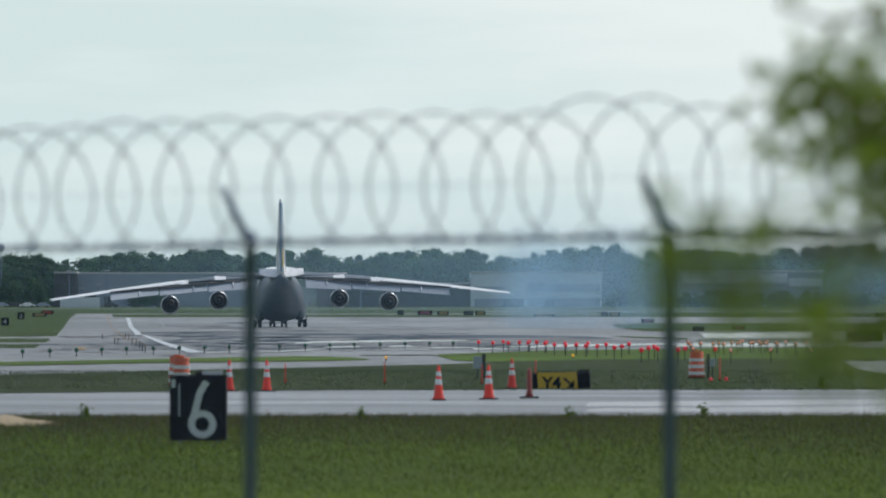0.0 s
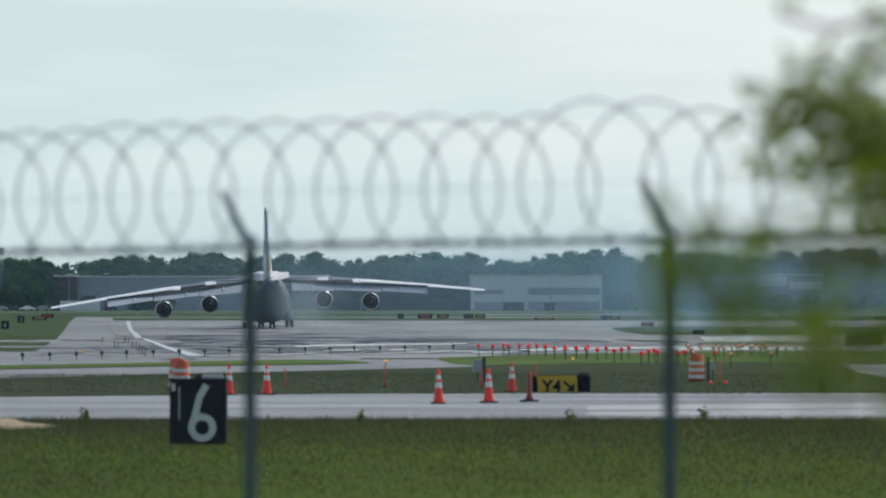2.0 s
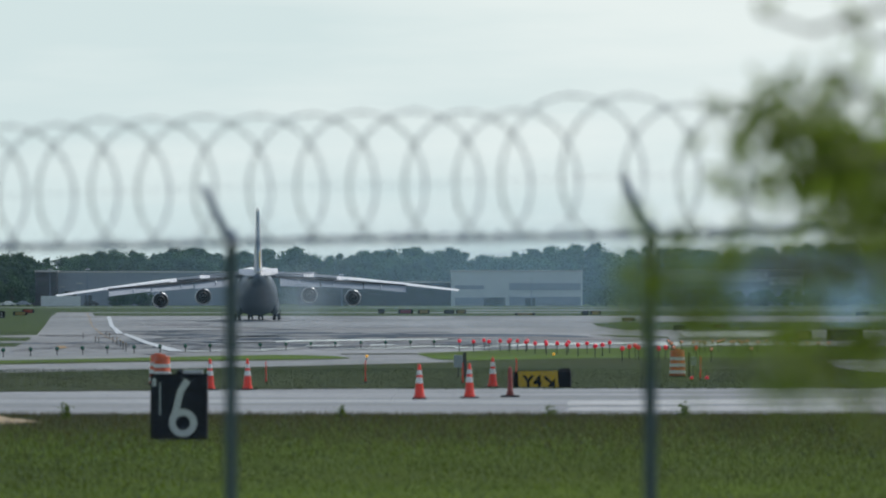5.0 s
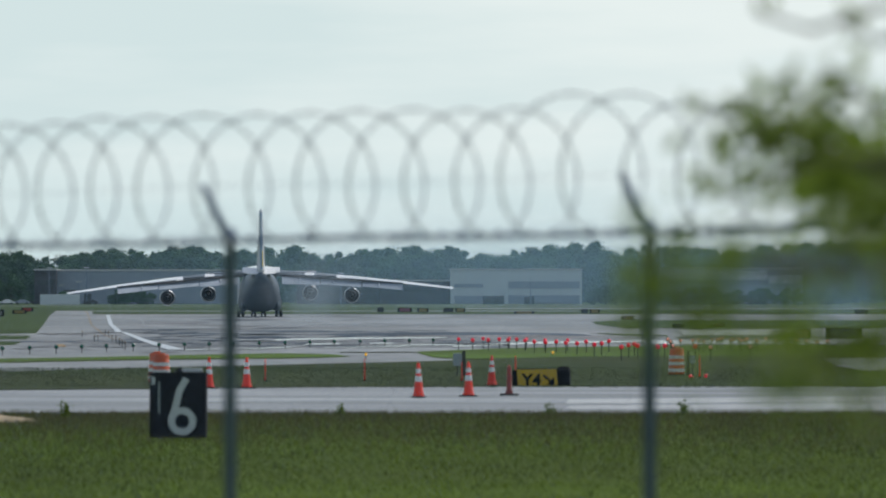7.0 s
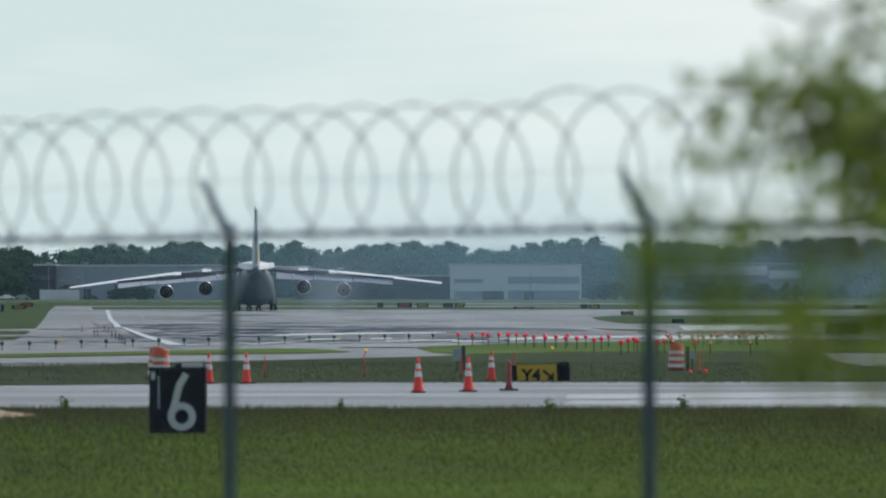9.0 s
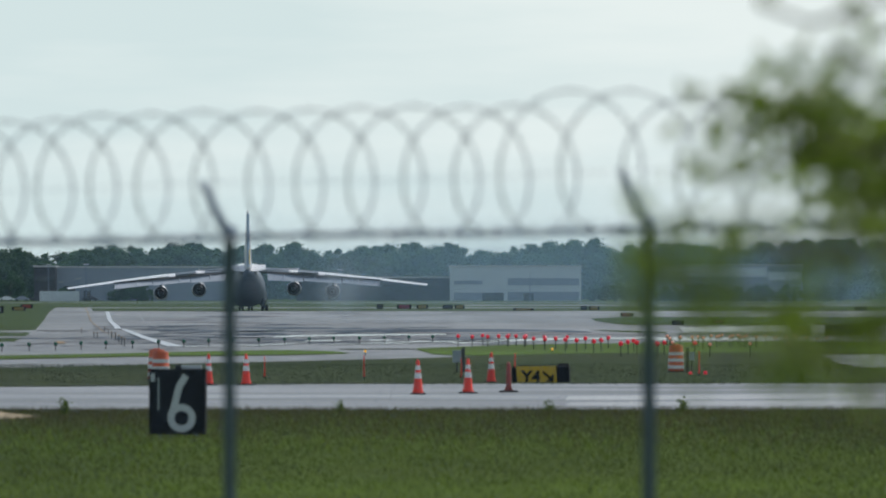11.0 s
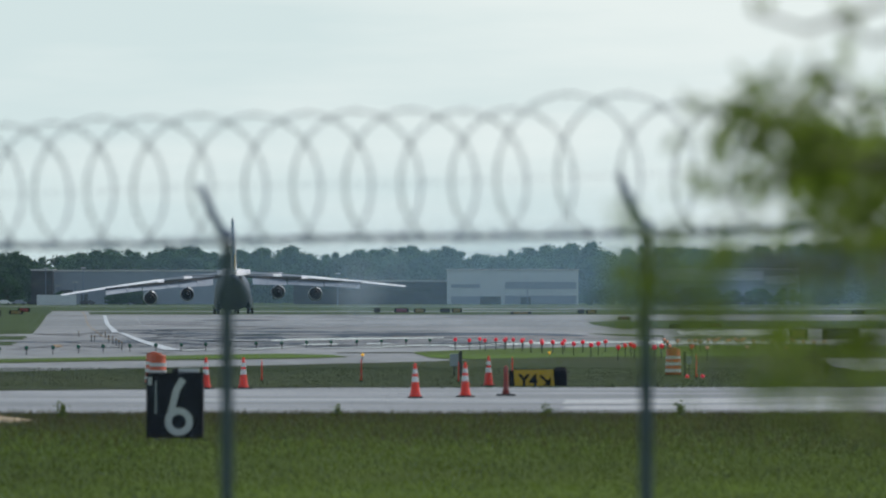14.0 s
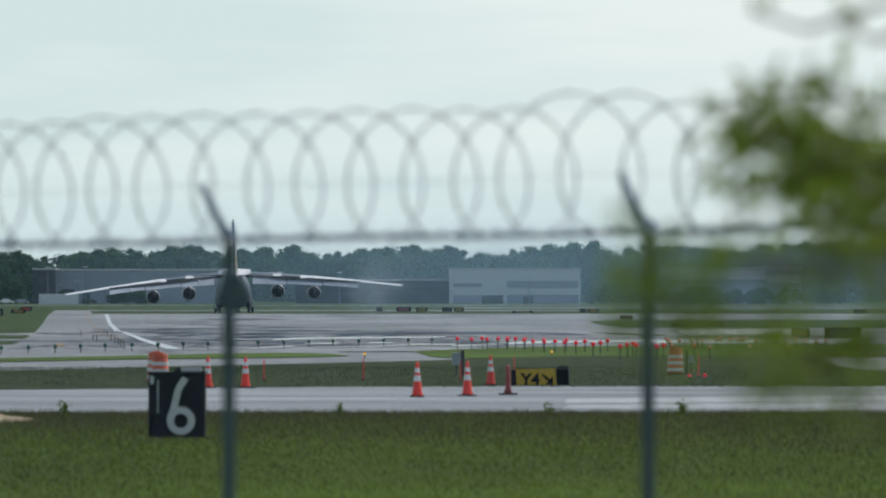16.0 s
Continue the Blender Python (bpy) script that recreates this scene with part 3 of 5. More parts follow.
            for dx in (-0.42, 0.42):
                part("wheel", wheel(0.63, 0.48), RUBBER, g, "", True, pose(s * 3.6 + dx, y, 0.63, 0, 0, 90))
        part("gear_door", box(0.1, 8.0, 1.3, (s * 4.25, 0, 1.35), 0.03, (0, s * 18, 0)), SKIN_GREY, a)
        g = part("nose_gear_leg", rod([(s * 0.95, 22, 1.4), (s * 0.95, 22, 0.55)], 0.13), STEEL, a)
        for dx in (-0.32, 0.32):
            part("wheel", wheel(0.56, 0.36), RUBBER, g, "", True, pose(s * 0.95 + dx, 22, 0.56, 0, 0, 90))
    # fin
    fin = [[(0.75, -17, 8.6), (0.75, -30.5, 8.4), (0.25, -33.5, 8.4), (-0.25, -33.5, 8.4), (-0.75, -30.5, 8.4), (-0.75, -17, 8.6), (0, -14.5, 8.7)],
           [(0.62, -23, 13), (0.62, -31, 13), (0.15, -35, 13), (-0.15, -35, 13), (-0.62, -31, 13), (-0.62, -23, 13), (0, -21.5, 13)],
           [(0.28, -32, 19.9), (0.28, -36, 19.9), (0.06, -37.6, 19.9), (-0.06, -37.6, 19.9), (-0.28, -36, 19.9), (-0.28, -32, 19.9), (0, -31, 19.9)],
           [(0.1, -33, 20.3), (0.1, -36, 20.3), (0.04, -37.4, 20.3), (-0.04, -37.4, 20.3), (-0.1, -36, 20.3), (-0.1, -33, 20.3), (0, -32.5, 20.3)]]
    v = part("tail_fin", loft(fin), SKIN_WHITE_GLEAM, a, "tall white tail fin with a blue rudder", True)
    part("rudder", loft([[(0.29, y + 0.3, z), (0.05, y - 0.9, z), (-0.05, y - 0.9, z), (-0.29, y + 0.3, z)] for y, z in ((-33.6, 8.9), (-34.0, 10.6), (-35.4, 14.5), (-37.2, 19.6))]), FIN_BLUE, v, "blue-grey rudder")
    part("fin_mark", loft([[(0.36, y, z), (0.36, y - 0.7, z), (0.16, y - 1.2, z), (0.14, y, z)] for y, z in ((-33.3, 9.5), (-33.9, 12.4))]), FIN_YELLOW, v, "yellow mark on the rudder root")
    for x in (-1.1, 1.1):
        part("tail_light", lathe([(0.09, 0), (0.1, 0.12), (0.03, 0.2)], 8, at=(x * 9, -33.0, 8.4)), SKIN_WHITE_GLEAM, a)
    return a


aircraft = build_aircraft()


# ---- perimeter fence ----
POST_A, POST_B = Vector((-0.924, 48.67, 0)), Vector((1.035, 46.33, 0))
ALONG = (POST_B - POST_A).normalized()
FACE = Vector((-ALONG.y, ALONG.x, 0)) * -1
FACE = FACE if FACE.y < 0 else -FACE
SPAN = (POST_B - POST_A).length


def top_at(s):
    """The height of the fence's top s metres along from the first post."""
    return 2.789 + 0.0085 * s


def build_fence():
    f = thing("perimeter_fence", POST_A.x, POST_A.y, 0, "galvanised steel perimeter fence with angled arms and coiled razor wire", "fence")
    for k in range(-4, 5):
        s = SPAN * k
        p = ALONG * s
        h = top_at(s)
        post = part("post", lathe([(0.03, 0), (0.03, h - 0.02), (0.036, h - 0.02), (0.036, h + 0.03), (0.02, h + 0.05)], 12, at=p), STEEL, f, "", True)
        base = p + Vector((0, 0, h))
        tip = base + FACE * 0.17 + Vector((0, 0, 0.257))
        part("arm", rod([base, base + FACE * 0.03 + Vector((0, 0, 0.03)), tip], [0.024, 0.024, 0.017], 8), STEEL, post, "angled arm leaning outward", True)
    a, b = -4 * SPAN, 4 * SPAN
    rail = [ALONG * s + Vector((0, 0, top_at(s) - 0.012 + 0.006 * math.sin(2.1 * s))) for s in np.arange(a, b, 0.4)]
    part("top_wire", rod(rail, 0.014, 6), STEEL, f, "", True)
    for k, (q, sag) in enumerate(((0.98, 0.014),)):
        line = [ALONG * s + FACE * 0.17 * q + Vector((0, 0, top_at(s) + 0.257 * q - sag * math.sin(math.pi * ((s / SPAN) % 1)))) for s in np.arange(a, b, 0.3)]
        part("barbed_wire", rod(line, 0.0014, 5), STEEL, f)
    # barbs and clips along the top
    rnd = random.Random(4)
    bm = bmesh.new()
    s = a
    while s < b:
        c = ALONG * s + Vector((0, 0, top_at(s) - 0.012))
        for j in range(3):
            d = Vector((rnd.uniform(-1, 1), rnd.uniform(-1, 1), rnd.uniform(-1, 1))).normalized() * rnd.uniform(0.02, 0.04)
            rod([c - d, c + d], 0.006, 4, bm)
        s += rnd.uniform(0.09, 0.15)
    tagged(part("barb_fringe", bm, STEEL, f), kind="stuff")
    # razor coil: one long helix of ribbon whose loops vary
    bm = bmesh.new()
    pitch, n = 0.385, 36
    turns = int((b - a) / pitch)
    size = [rnd.uniform(0.285, 0.312) for _ in range(turns + 2)]
    skew = [rnd.uniform(-0.06, 0.06) for _ in range(turns + 2)]
    pts = []
    for i in range(turns * n):
        u = i / n
        k, w = int(u), u - int(u)
        s = a + u * pitch
        big = 0.032 * math.exp(-((s - 2.75) / 0.45) ** 2)
        r = size[k] * (1 - w) + size[k + 1] * w + big
        sk = skew[k] * (1 - w) + skew[k + 1] * w
        ang = 2 * math.pi * w
        pts.append(ALONG * (s + sk) + FACE * (0.085 + 1.03 * r * math.sin(ang)) + Vector((0, 0, top_at(s) - 0.02 + r + r * -math.cos(ang))))
    part("razor_coil", rod(pts, 0.0055, 5, bm), RAZOR, f, "coiled razor wire", True)
    bm = bmesh.new()
    for i in range(0, len(pts) - 1, 3):
        d = (pts[i + 1] - pts[i]).normalized()
        nrm = d.cross(ALONG).normalized()
        for q in (-1, 1):
            c = pts[i]
            vs = [bm.verts.new(c + v) for v in (nrm * 0.008 * q - d * 0.012, nrm * 0.008 * q + d * 0.012, nrm * 0.011 * q + d * 0.014, nrm * 0.011 * q - d * 0.014)]
            bm.faces.new(vs)
    tagged(part("razor_edge", bm, RAZOR, f), kind="stuff")
    # chain-link fabric: wires woven on the slant, from the ground to the top wire
    verts, faces = [], []
    tall, cell, thin = 2.72, 0.075, 0.0011
    for lean in (-1, 1):
        for k in range(int((b - a + 2 * tall) / cell)):
            s0 = a - tall + k * cell
            line = [(max(a, min(b, s0 + (lean * z if lean > 0 else tall - z))), z) for z in (0.04, tall)]
            if abs(line[0][0] - line[1][0]) < tall * 0.5:
                continue
            k0 = len(verts)
            for s1, z in line:
                c = ALONG * s1 + FACE * 0.036 + Vector((0, 0, z + 0.0085 * s1))
                verts += [c + ALONG * thin * 1.4, c + FACE * thin * 1.4, c - ALONG * thin * 1.4, c - FACE * thin * 1.4]
            faces += [(k0 + q, k0 + (q + 1) % 4, k0 + 4 + (q + 1) % 4, k0 + 4 + q) for q in range(4)]
    me = bpy.data.meshes.new("wire_fabric")
    me.from_pydata(verts, [], faces)
    me.materials.append(STEEL)
    tagged(part("wire_fabric", me, None, f, "woven chain-link wire"), kind="stuff")
    return f


build_fence()


# ---- marker sign with a numeral ----
def text_mesh(body, size, material, name, depth=0.012, bold=0.0):
    cu = bpy.data.curves.new(name, "FONT")
    cu.body, cu.size, cu.extrude, cu.align_x = body, size, depth / 2, "CENTER"
    cu.offset = bold
    tmp = bpy.data.objects.new(name, cu)
    scene.collection.objects.link(tmp)
    me = bpy.data.meshes.new_from_object(tmp.evaluated_get(bpy.context.evaluated_depsgraph_get()))
    bpy.data.objects.remove(tmp)
    bpy.data.curves.remove(cu)
    me.materials.clear()
    me.materials.append(material)
    return me


def numeral_six(h, w, stroke):
    """A round-bowled six with a straight leaning stem, as on airfield signs."""
    bm = bmesh.new()
    r = w / 2
    n = 28
    pts = []
    ro = r - stroke / 2
    for k in range(n):
        a = 2 * math.pi * k / n
        pts.append((ro * math.cos(a), r + ro * math.sin(a)))
    def band(path, close, dy=0.0):
        prev = first = None
        m = len(path)
        for i in range(m + (1 if close else 0)):
            x, z = path[i % m]
            x2, z2 = path[(i + 1) % m] if (close or i < m - 1) else path[i]
            x1, z1 = path[(i - 1) % m] if (close or i > 0) else path[i]
            t = Vector((x2 - x1, z2 - z1)).normalized()
            o = Vector((-t.y, t.x)) * stroke / 2
            cur = [bm.verts.new((x + o.x, dy, z + o.y)), bm.verts.new((x - o.x, dy, z - o.y)), bm.verts.new((x - o.x, dy - 0.012, z - o.y)), bm.verts.new((x + o.x, dy - 0.012, z + o.y))]
            if prev:
                for j in range(4):
                    bm.faces.new((prev[j], prev[(j + 1) % 4], cur[(j + 1) % 4], cur[j]))
            prev = cur
        return bm
    band(pts, True)
    stem = [(-ro, r), (-ro * 0.98, r * 1.25), (-ro * 0.72, r * 1.7), (-ro * 0.25, h * 0.78), (ro * 0.42, h - stroke * 0.15)]
    band(stem, False, -0.004)
    bmesh.ops.recalc_face_normals(bm, faces=bm.faces[:])
    return bm


def build_marker():
    s = thing("distance_marker", -4.60, 191.0, -0.02, "black distance marker sign with a white numeral six", "sign", rz=-3)
    part("cabinet", box(1.06, 0.42, 1.2, (0, 0, 0.655), 0.02), BLACK_SIGN, s)
    part("numeral", numeral_six(1.09, 0.53, 0.13), WHITE_SIGN, s, "white numeral six", False, pose(0.085, -0.212, 0.1))
    part("reflector_strip", box(0.028, 0.01, 0.62, (-0.35, -0.214, 0.82), 0.004), BOX_GREY, s)
    part("lid", box(1.10, 0.46, 0.035, (0, 0, 1.272), 0.01), BLACK_SIGN, s)
    part("lid_bracket", box(0.38, 0.12, 0.07, (0.26, 0, 1.325), 0.015), WHITE_SIGN, s, "pale bracket on the lid")
    part("lid_knob", lathe([(0.07, 1.285), (0.075, 1.34), (0.03, 1.37)], 12, at=(0.02, 0, 0)), BLACK_SIGN, s, "", True)
    part("id_plate", box(0.07, 0.01, 0.15, (-0.46, -0.216, 1.13), 0.003), WHITE_SIGN, s)
    for x in (-0.35, 0.35):
        part("leg", rod([(x, 0, -0.05), (x, 0, 0.1)], 0.035, 8), STEEL, s)
    return s


build_marker()


# ---- cones, barrels, direction sign ----
def build_cone(h, rb, material, label):
    c = thing("traffic_cone", 0, 0, 0, label, "traffic cone", "traffic cones on the taxiway")
    part("base", box(rb * 2.5, rb * 2.5, 0.05, (0, 0, 0.025), 0.012), RUBBER, c, "black rubber base")
    def rad(z):
        return rb * 0.86 + (0.035 - rb * 0.86) * (z - 0.05) / (h - 0.05)
    part("body", lathe([(rb, 0.05), (rb * 0.95, 0.08)] + [(rad(z), z) for z in (0.14, h * 0.5, h * 0.98)] + [(0.02, h)], 18), material, c, "", True)
    for z0, z1 in ((0.46, 0.62), (0.70, 0.83)):
        part("collar", lathe([(rad(z0 * h) + 0.004, z0 * h), (rad(z1 * h) + 0.004, z1 * h)], 18, caps=False), REFLECT, c, "white reflective collar", True)
    return c


CONES = [(-0.12, 278.4, 1.0, ORANGE), (1.27, 282.0, 1.0, ORANGE), (2.18, 321.1, 1.0, ORANGE), (-5.40, 311.0, 0.96, ORANGE), (-6.55, 311.0, 0.92, ORANGE)]
cone = build_cone(0.97, 0.168, ORANGE, "orange traffic cone with two white reflective collars")
for i, (x, y, k, m) in enumerate(CONES):
    c = cone if i == 0 else copy_thing(cone, pose(x, y, 0.02, 0, 0, 17 * i))
    if i == 0:
        c.matrix_world = pose(x, y, 0.02)


def build_delineator(x, y, h, r, material, label):
    c = thing("delineator_post", x, y, 0.02, label, "delineator")
    w = 7 * r if r > 0.05 else 0.12
    part("base", box(w, w, 0.06, (0, 0, 0.03), 0.012), RUBBER, c)
    part("tube", lathe([(r * 1.6, 0.05), (r, 0.2), (r * 0.8, h * 0.9), (r * 0.4, h)], 14), material, c, "", True)
    return c


build_delineator(2.43, 285.7, 0.86, 0.075, ORANGE_DULL, "narrow dull red cone standing on a flat base")
for x, y, h in ((-5.30, 341.0, 0.75), (-1.96, 341.0, 0.8), (3.02, 330.8, 0.9), (9.76, 357.7, 0.85), (1.30, 338.4, 0.7)):
    build_delineator(x, y, h, 0.022, ORANGE, "thin faded orange marker post in the grass")


def build_barrel(x, y, z):
    b = thing("traffic_barrel", x, y, z, "orange construction barrel with white reflective bands", "traffic barrel", "construction barrels")
    H, R = 1.02, 0.29
    part("base", lathe([(0.38, 0), (0.38, 0.06), (0.31, 0.09)], 20), RUBBER, b, "black rubber base", True)
    part("drum", lathe([(R, 0.07), (R, 0.3), (R * 0.96, 0.31), (R * 0.96, 0.55), (R * 0.92, 0.56), (R * 0.92, 0.78), (R * 0.87, 0.79), (R * 0.86, 0.98), (R * 0.84, H)], 22), ORANGE_BARREL, b, "", True)
    for z0, z1, k in ((0.17, 0.29, 1.0), (0.42, 0.54, 0.96), (0.66, 0.77, 0.92)):
        part("band", lathe([(R * k + 0.005, z0), (R * k + 0.005, z1)], 22, caps=False), REFLECT, b, "white reflective band", True)
    part("lid_handle", rod([(-0.12, 0, 1.0), (-0.1, 0, 1.05), (0.1, 0, 1.05), (0.12, 0, 1.0)], 0.025, 8), ORANGE_BARREL, b, "", True)
    return b


build_barrel(9.24, 369.7, 0.0)
build_barrel(-8.28, 321.1, 0.0)
build_barrel(-8.66, 330.8, 0.0)


def build_direction_sign():
    x, y = 3.68, 321.1
    s = thing("direction_sign", x, y, 0.03, "yellow taxiway direction sign in a black housing", "sign", rz=-7)
    part("housing", box(1.3, 0.34, 0.54, (-0.03, 0, 0.27), 0.03), BLACK_SIGN, s)
    part("end_cap", box(0.16, 0.38, 0.5, (-0.76, 0, 0.25), 0.03), BLACK_SIGN, s, "dark rounded end cap")
    part("end_cap", loft([[(xx, -0.2, 0), (xx, -0.21, 0.5 * k), (xx, -0.1, 0.62 * k), (xx, 0.12, 0.6 * k), (xx, 0.2, 0)] for xx, k in ((0.62, 0.95), (0.72, 1.0), (0.95, 0.98), (0.99, 0.85))]), BLACK_SIGN, s, "broad dark end cap")
    part("panel", loft([[(-0.65, yy, 0.0), (0.61, yy, 0.0), (0.57, yy, 0.53), (-0.69, yy, 0.51)] for yy in (-0.174, -0.188)]), YELLOW_SIGN, s, "yellow sign panel")
    part("legend", text_mesh("Y4", 0.54, BLACK_SIGN, "legend", 0.012, 0.016), None, s, "black letters", False, pose(-0.22, -0.195, 0.0, 90))
    part("arrow", rod([(0.16, -0.196, 0.34), (0.44, -0.196, 0.1)], 0.045, 4), BLACK_SIGN, s)
    part("arrow_head", loft([[(0.26, yy, 0.03), (0.5, yy, 0.03), (0.5, yy, 0.3)] for yy in (-0.19, -0.2)]), BLACK_SIGN, s)


build_direction_sign()


def build_cabinet():
    x, y = 1.36, 369.7
    b = thing("control_cabinet", x, y, 0, "small grey electrical cabinet on a dark post", "cabinet")
    part("box", box(0.32, 0.2, 0.45, (-0.1, 0, 0.62), 0.015), BOX_GREY, b)
    part("post", box(0.13, 0.1, 0.95, (0.13, 0, 0.47), 0.01), STAKE, b)
    part("leg", rod([(-0.1, 0, -0.03), (-0.1, 0, 0.42)], 0.03), STAKE, b)


build_cabinet()


# ---- runway lights on stakes ----
def build_lamp(name, lens, h, label, group, size=0.115):
    l = thing(name, 0, 0, 0, label, "runway light", group)
    part("stake", rod([(0, 0, -0.03), (0, 0, h - 0.18)], 0.028, 6), STAKE, l)
    part("head", lathe([(0.05, h - 0.18), (0.11, h - 0.13), (0.11, h + 0.0), (0.05, h + 0.06)], 10), STAKE, l, "", True)
    part("lens", lathe([(size, -0.17), (size * 0.9, -0.24), (size * 0.35, -0.28)], 12, "y", at=(0, 0.08, h - 0.06)), lens, l, "coloured lens", True)
    return l


green = build_lamp("threshold_light", GREEN_LENS, 0.44, "green runway threshold light on a short stake", "threshold lights")
red = build_lamp("approach_light", RED_LENS, 0.72, "lit red approach light on a stake", "approach lights")
amber = build_lamp("approach_light", AMBER_LENS, 0.72, "lit pale orange approach light on a stake", "approach lights", 0.085)
rnd = random.Random(11)
GREEN_ROW = [(0, -22.2, 535.8), (4, -17.86, 572.8), (9, -11.46, 612.7), (13, -5.67, 648.9), (17, 0.69, 684.2)]
for k in range(18):
    x, y = between(GREEN_ROW, k)
    m = pose(x, y, 0.02, 0, 0, rnd.uniform(-8, 8))
    if k:
        copy_thing(green, m)
    else:
        green.matrix_world = m
REDS = [(2.14, 609.1), (2.93, 597.4), (3.70, 621.3), (3.86, 597.4), (4.58, 609.1), (5.02, 597.4), (5.29, 621.3), (5.63, 609.1), (5.91, 586.1), (6.21, 609.1), (6.20, 564.8), (7.05, 586.1), (6.70, 554.7), (7.42, 564.8), (7.68, 545.0), (8.36, 586.1), (8.14, 535.6), (9.09, 564.8), (8.74, 517.7), (9.43, 535.6), (10.54, 575.3), (9.49, 485.4), (10.32, 509.2), (10.97, 526.5), (10.60, 501.0), (11.25, 485.4), (11.94, 501.0), (13.24, 493.1)]
AMBERS = [(14.69, 609.1), (13.78, 564.8), (12.33, 501.0), (14.88, 586.1), (15.60, 586.1), (16.24, 597.4), (15.92, 575.3), (13.55, 477.9), (17.33, 609.1), (17.33, 597.4), (17.84, 609.1), (18.71, 634.0), (18.10, 597.4), (18.62, 609.1), (19.34, 621.3), (18.38, 586.1), (18.96, 597.4), (19.86, 621.3), (15.68, 485.4), (19.63, 597.4), (19.32, 586.1), (20.59, 609.1), (19.99, 575.3), (20.99, 586.1), (17.57, 485.4), (22.80, 621.3), (21.61, 586.1), (21.75, 575.3), (21.96, 564.8), (22.94, 575.3)]
for proto, rows in ((red, REDS), (amber, AMBERS)):
    for k, (x, y) in enumerate(rows):
        m = pose(x, y, 0.0, 0, 0, rnd.uniform(-10, 10))
        if k:
            copy_thing(proto, m)
        else:
            proto.matrix_world = m


# ---- buildings and trees beyond the runway ----
def build_hall(x0, x1, y, depth, h, wall, label, bands=(), doors=(), ribs=0):
    z = rise(y)
    b = thing("warehouse", (x0 + x1) / 2, y, z, label, "building", "airfield buildings")
    w = x1 - x0
    part("wall", box(w, depth, h + 1, (0, depth / 2, h / 2 - 0.5)), wall, b)
    part("roof", box(w + 0.5, depth + 0.5, 0.5, (0, depth / 2, h + 0.2), 0.1), ROOF, b)
    for z0, z1, u0, u1, m in bands:
        part("window_band", box((u1 - u0) * w, 0.3, z1 - z0, ((u0 + u1) / 2 * w - w / 2, -0.1, (z0 + z1) / 2), 0.04), m, b)
    for u, dw, dh in doors:
        part("door", box(dw, 0.3, dh, (u * w - w / 2, -0.12, dh / 2), 0.04), WINDOW_DARK, b)
    for k in range(ribs):
        part("wall_rib", box(0.25, 0.25, h, ((k + 0.5) / ribs * w - w / 2, -0.1, h / 2)), wall, b)
    return b


HY = 2950.0


build_hall(-106.30, -54.0, HY, 40, 9.6, WALL_GREY, "long grey warehouse with a flat roof", (), ((0.07, 3.5, 4.2), (0.17, 2.0, 3.0)), 13)
build_hall(-112.70, -106.38, HY - 6, 30, 9.8, WALL_DARK, "dark brick office block beside a warehouse", ((5.5, 7.0, 0.1, 0.9, WINDOW_DARK),))
build_hall(8.05, 46.17, HY, 40, 9.8, WALL_PALE, "pale metal-clad industrial hall with darker bands", ((4.8, 5.9, 0.03, 0.25, WALL_GREY), (0.2, 2.4, 0.03, 0.25, WALL_GREY), (4.5, 6.6, 0.44, 0.985, WALL_GREY), (0.2, 2.6, 0.44, 0.985, WALL_GREY)), ((0.3, 4.0, 2.4), (0.37, 3.0, 2.4), (0.6, 3.0, 2.2)), 10)
build_hall(-36.80, 7.89, HY + 8, 40, 6.6, WALL_DARK, "low dark brick building beside a pale hall", ((3.6, 4.8, 0.1, 0.9, WINDOW_DARK),), ((0.5, 4, 3.0),))
build_hall(69.17, 110.73, HY + 5, 40, 10.2, WALL_GREY, "wide grey hall with a pale upper band behind bushes", ((7.0, 9.8, 0.01, 0.75, WALL_PALE), (6.0, 8.4, 0.76, 0.99, WALL_PALE)), ((0.3, 4, 4.0), (0.7, 4, 4.0)), 9)


def crown_mesh(seed, w, h, count, leaf):
    """Leaf clumps on many small overlapping lobes, looser towards the outline."""
    rnd = random.Random(seed)
    lobes = []
    for _ in range(46):
        a, r = rnd.uniform(0, 6.28), w * 0.85 * math.sqrt(rnd.random())
        dome = 1 - 0.6 * (r / (0.9 * w)) ** 2
        zz = h * (0.06 + 0.84 * dome * rnd.random() ** 0.7)
        lobes.append((Vector((r * math.cos(a), r * math.sin(a), zz)), rnd.uniform(0.13, 0.27) * w))
    verts, faces = [], []
    for _ in range(count):
        c, r = rnd.choice(lobes)
        d = Vector((rnd.gauss(0, 1), rnd.gauss(0, 1), rnd.gauss(0, 0.8))).normalized()
        p = c + d * r * min(1.35, abs(rnd.gauss(0.8, 0.24)))
        u = Vector((rnd.gauss(0, 1), rnd.gauss(0, 1), rnd.gauss(0, 1))).normalized()
        v = u.cross(d).normalized() if abs(u.dot(d)) < 0.98 else Vector((1, 0, 0))
        s = leaf * rnd.uniform(0.5, 1.4)
        k = len(verts)
        verts += [p - u * s, p + v * s * 0.7 + d * s * 0.25, p + u * s, p - v * s * 0.7 - d * s * 0.1]
        faces.append((k, k + 1, k + 2, k + 3))
    me = bpy.data.meshes.new("crown")
    me.from_pydata(verts, [], faces)
    me.materials.append(LEAF)
    return me


CROWNS = [crown_mesh(s, w, h, 7000, 0.34) for s, w, h in ((1, 6.2, 15.0), (2, 7.4, 15.5), (3, 5.4, 14.0), (4, 8.0, 16.0), (5, 6.6, 17.0))]
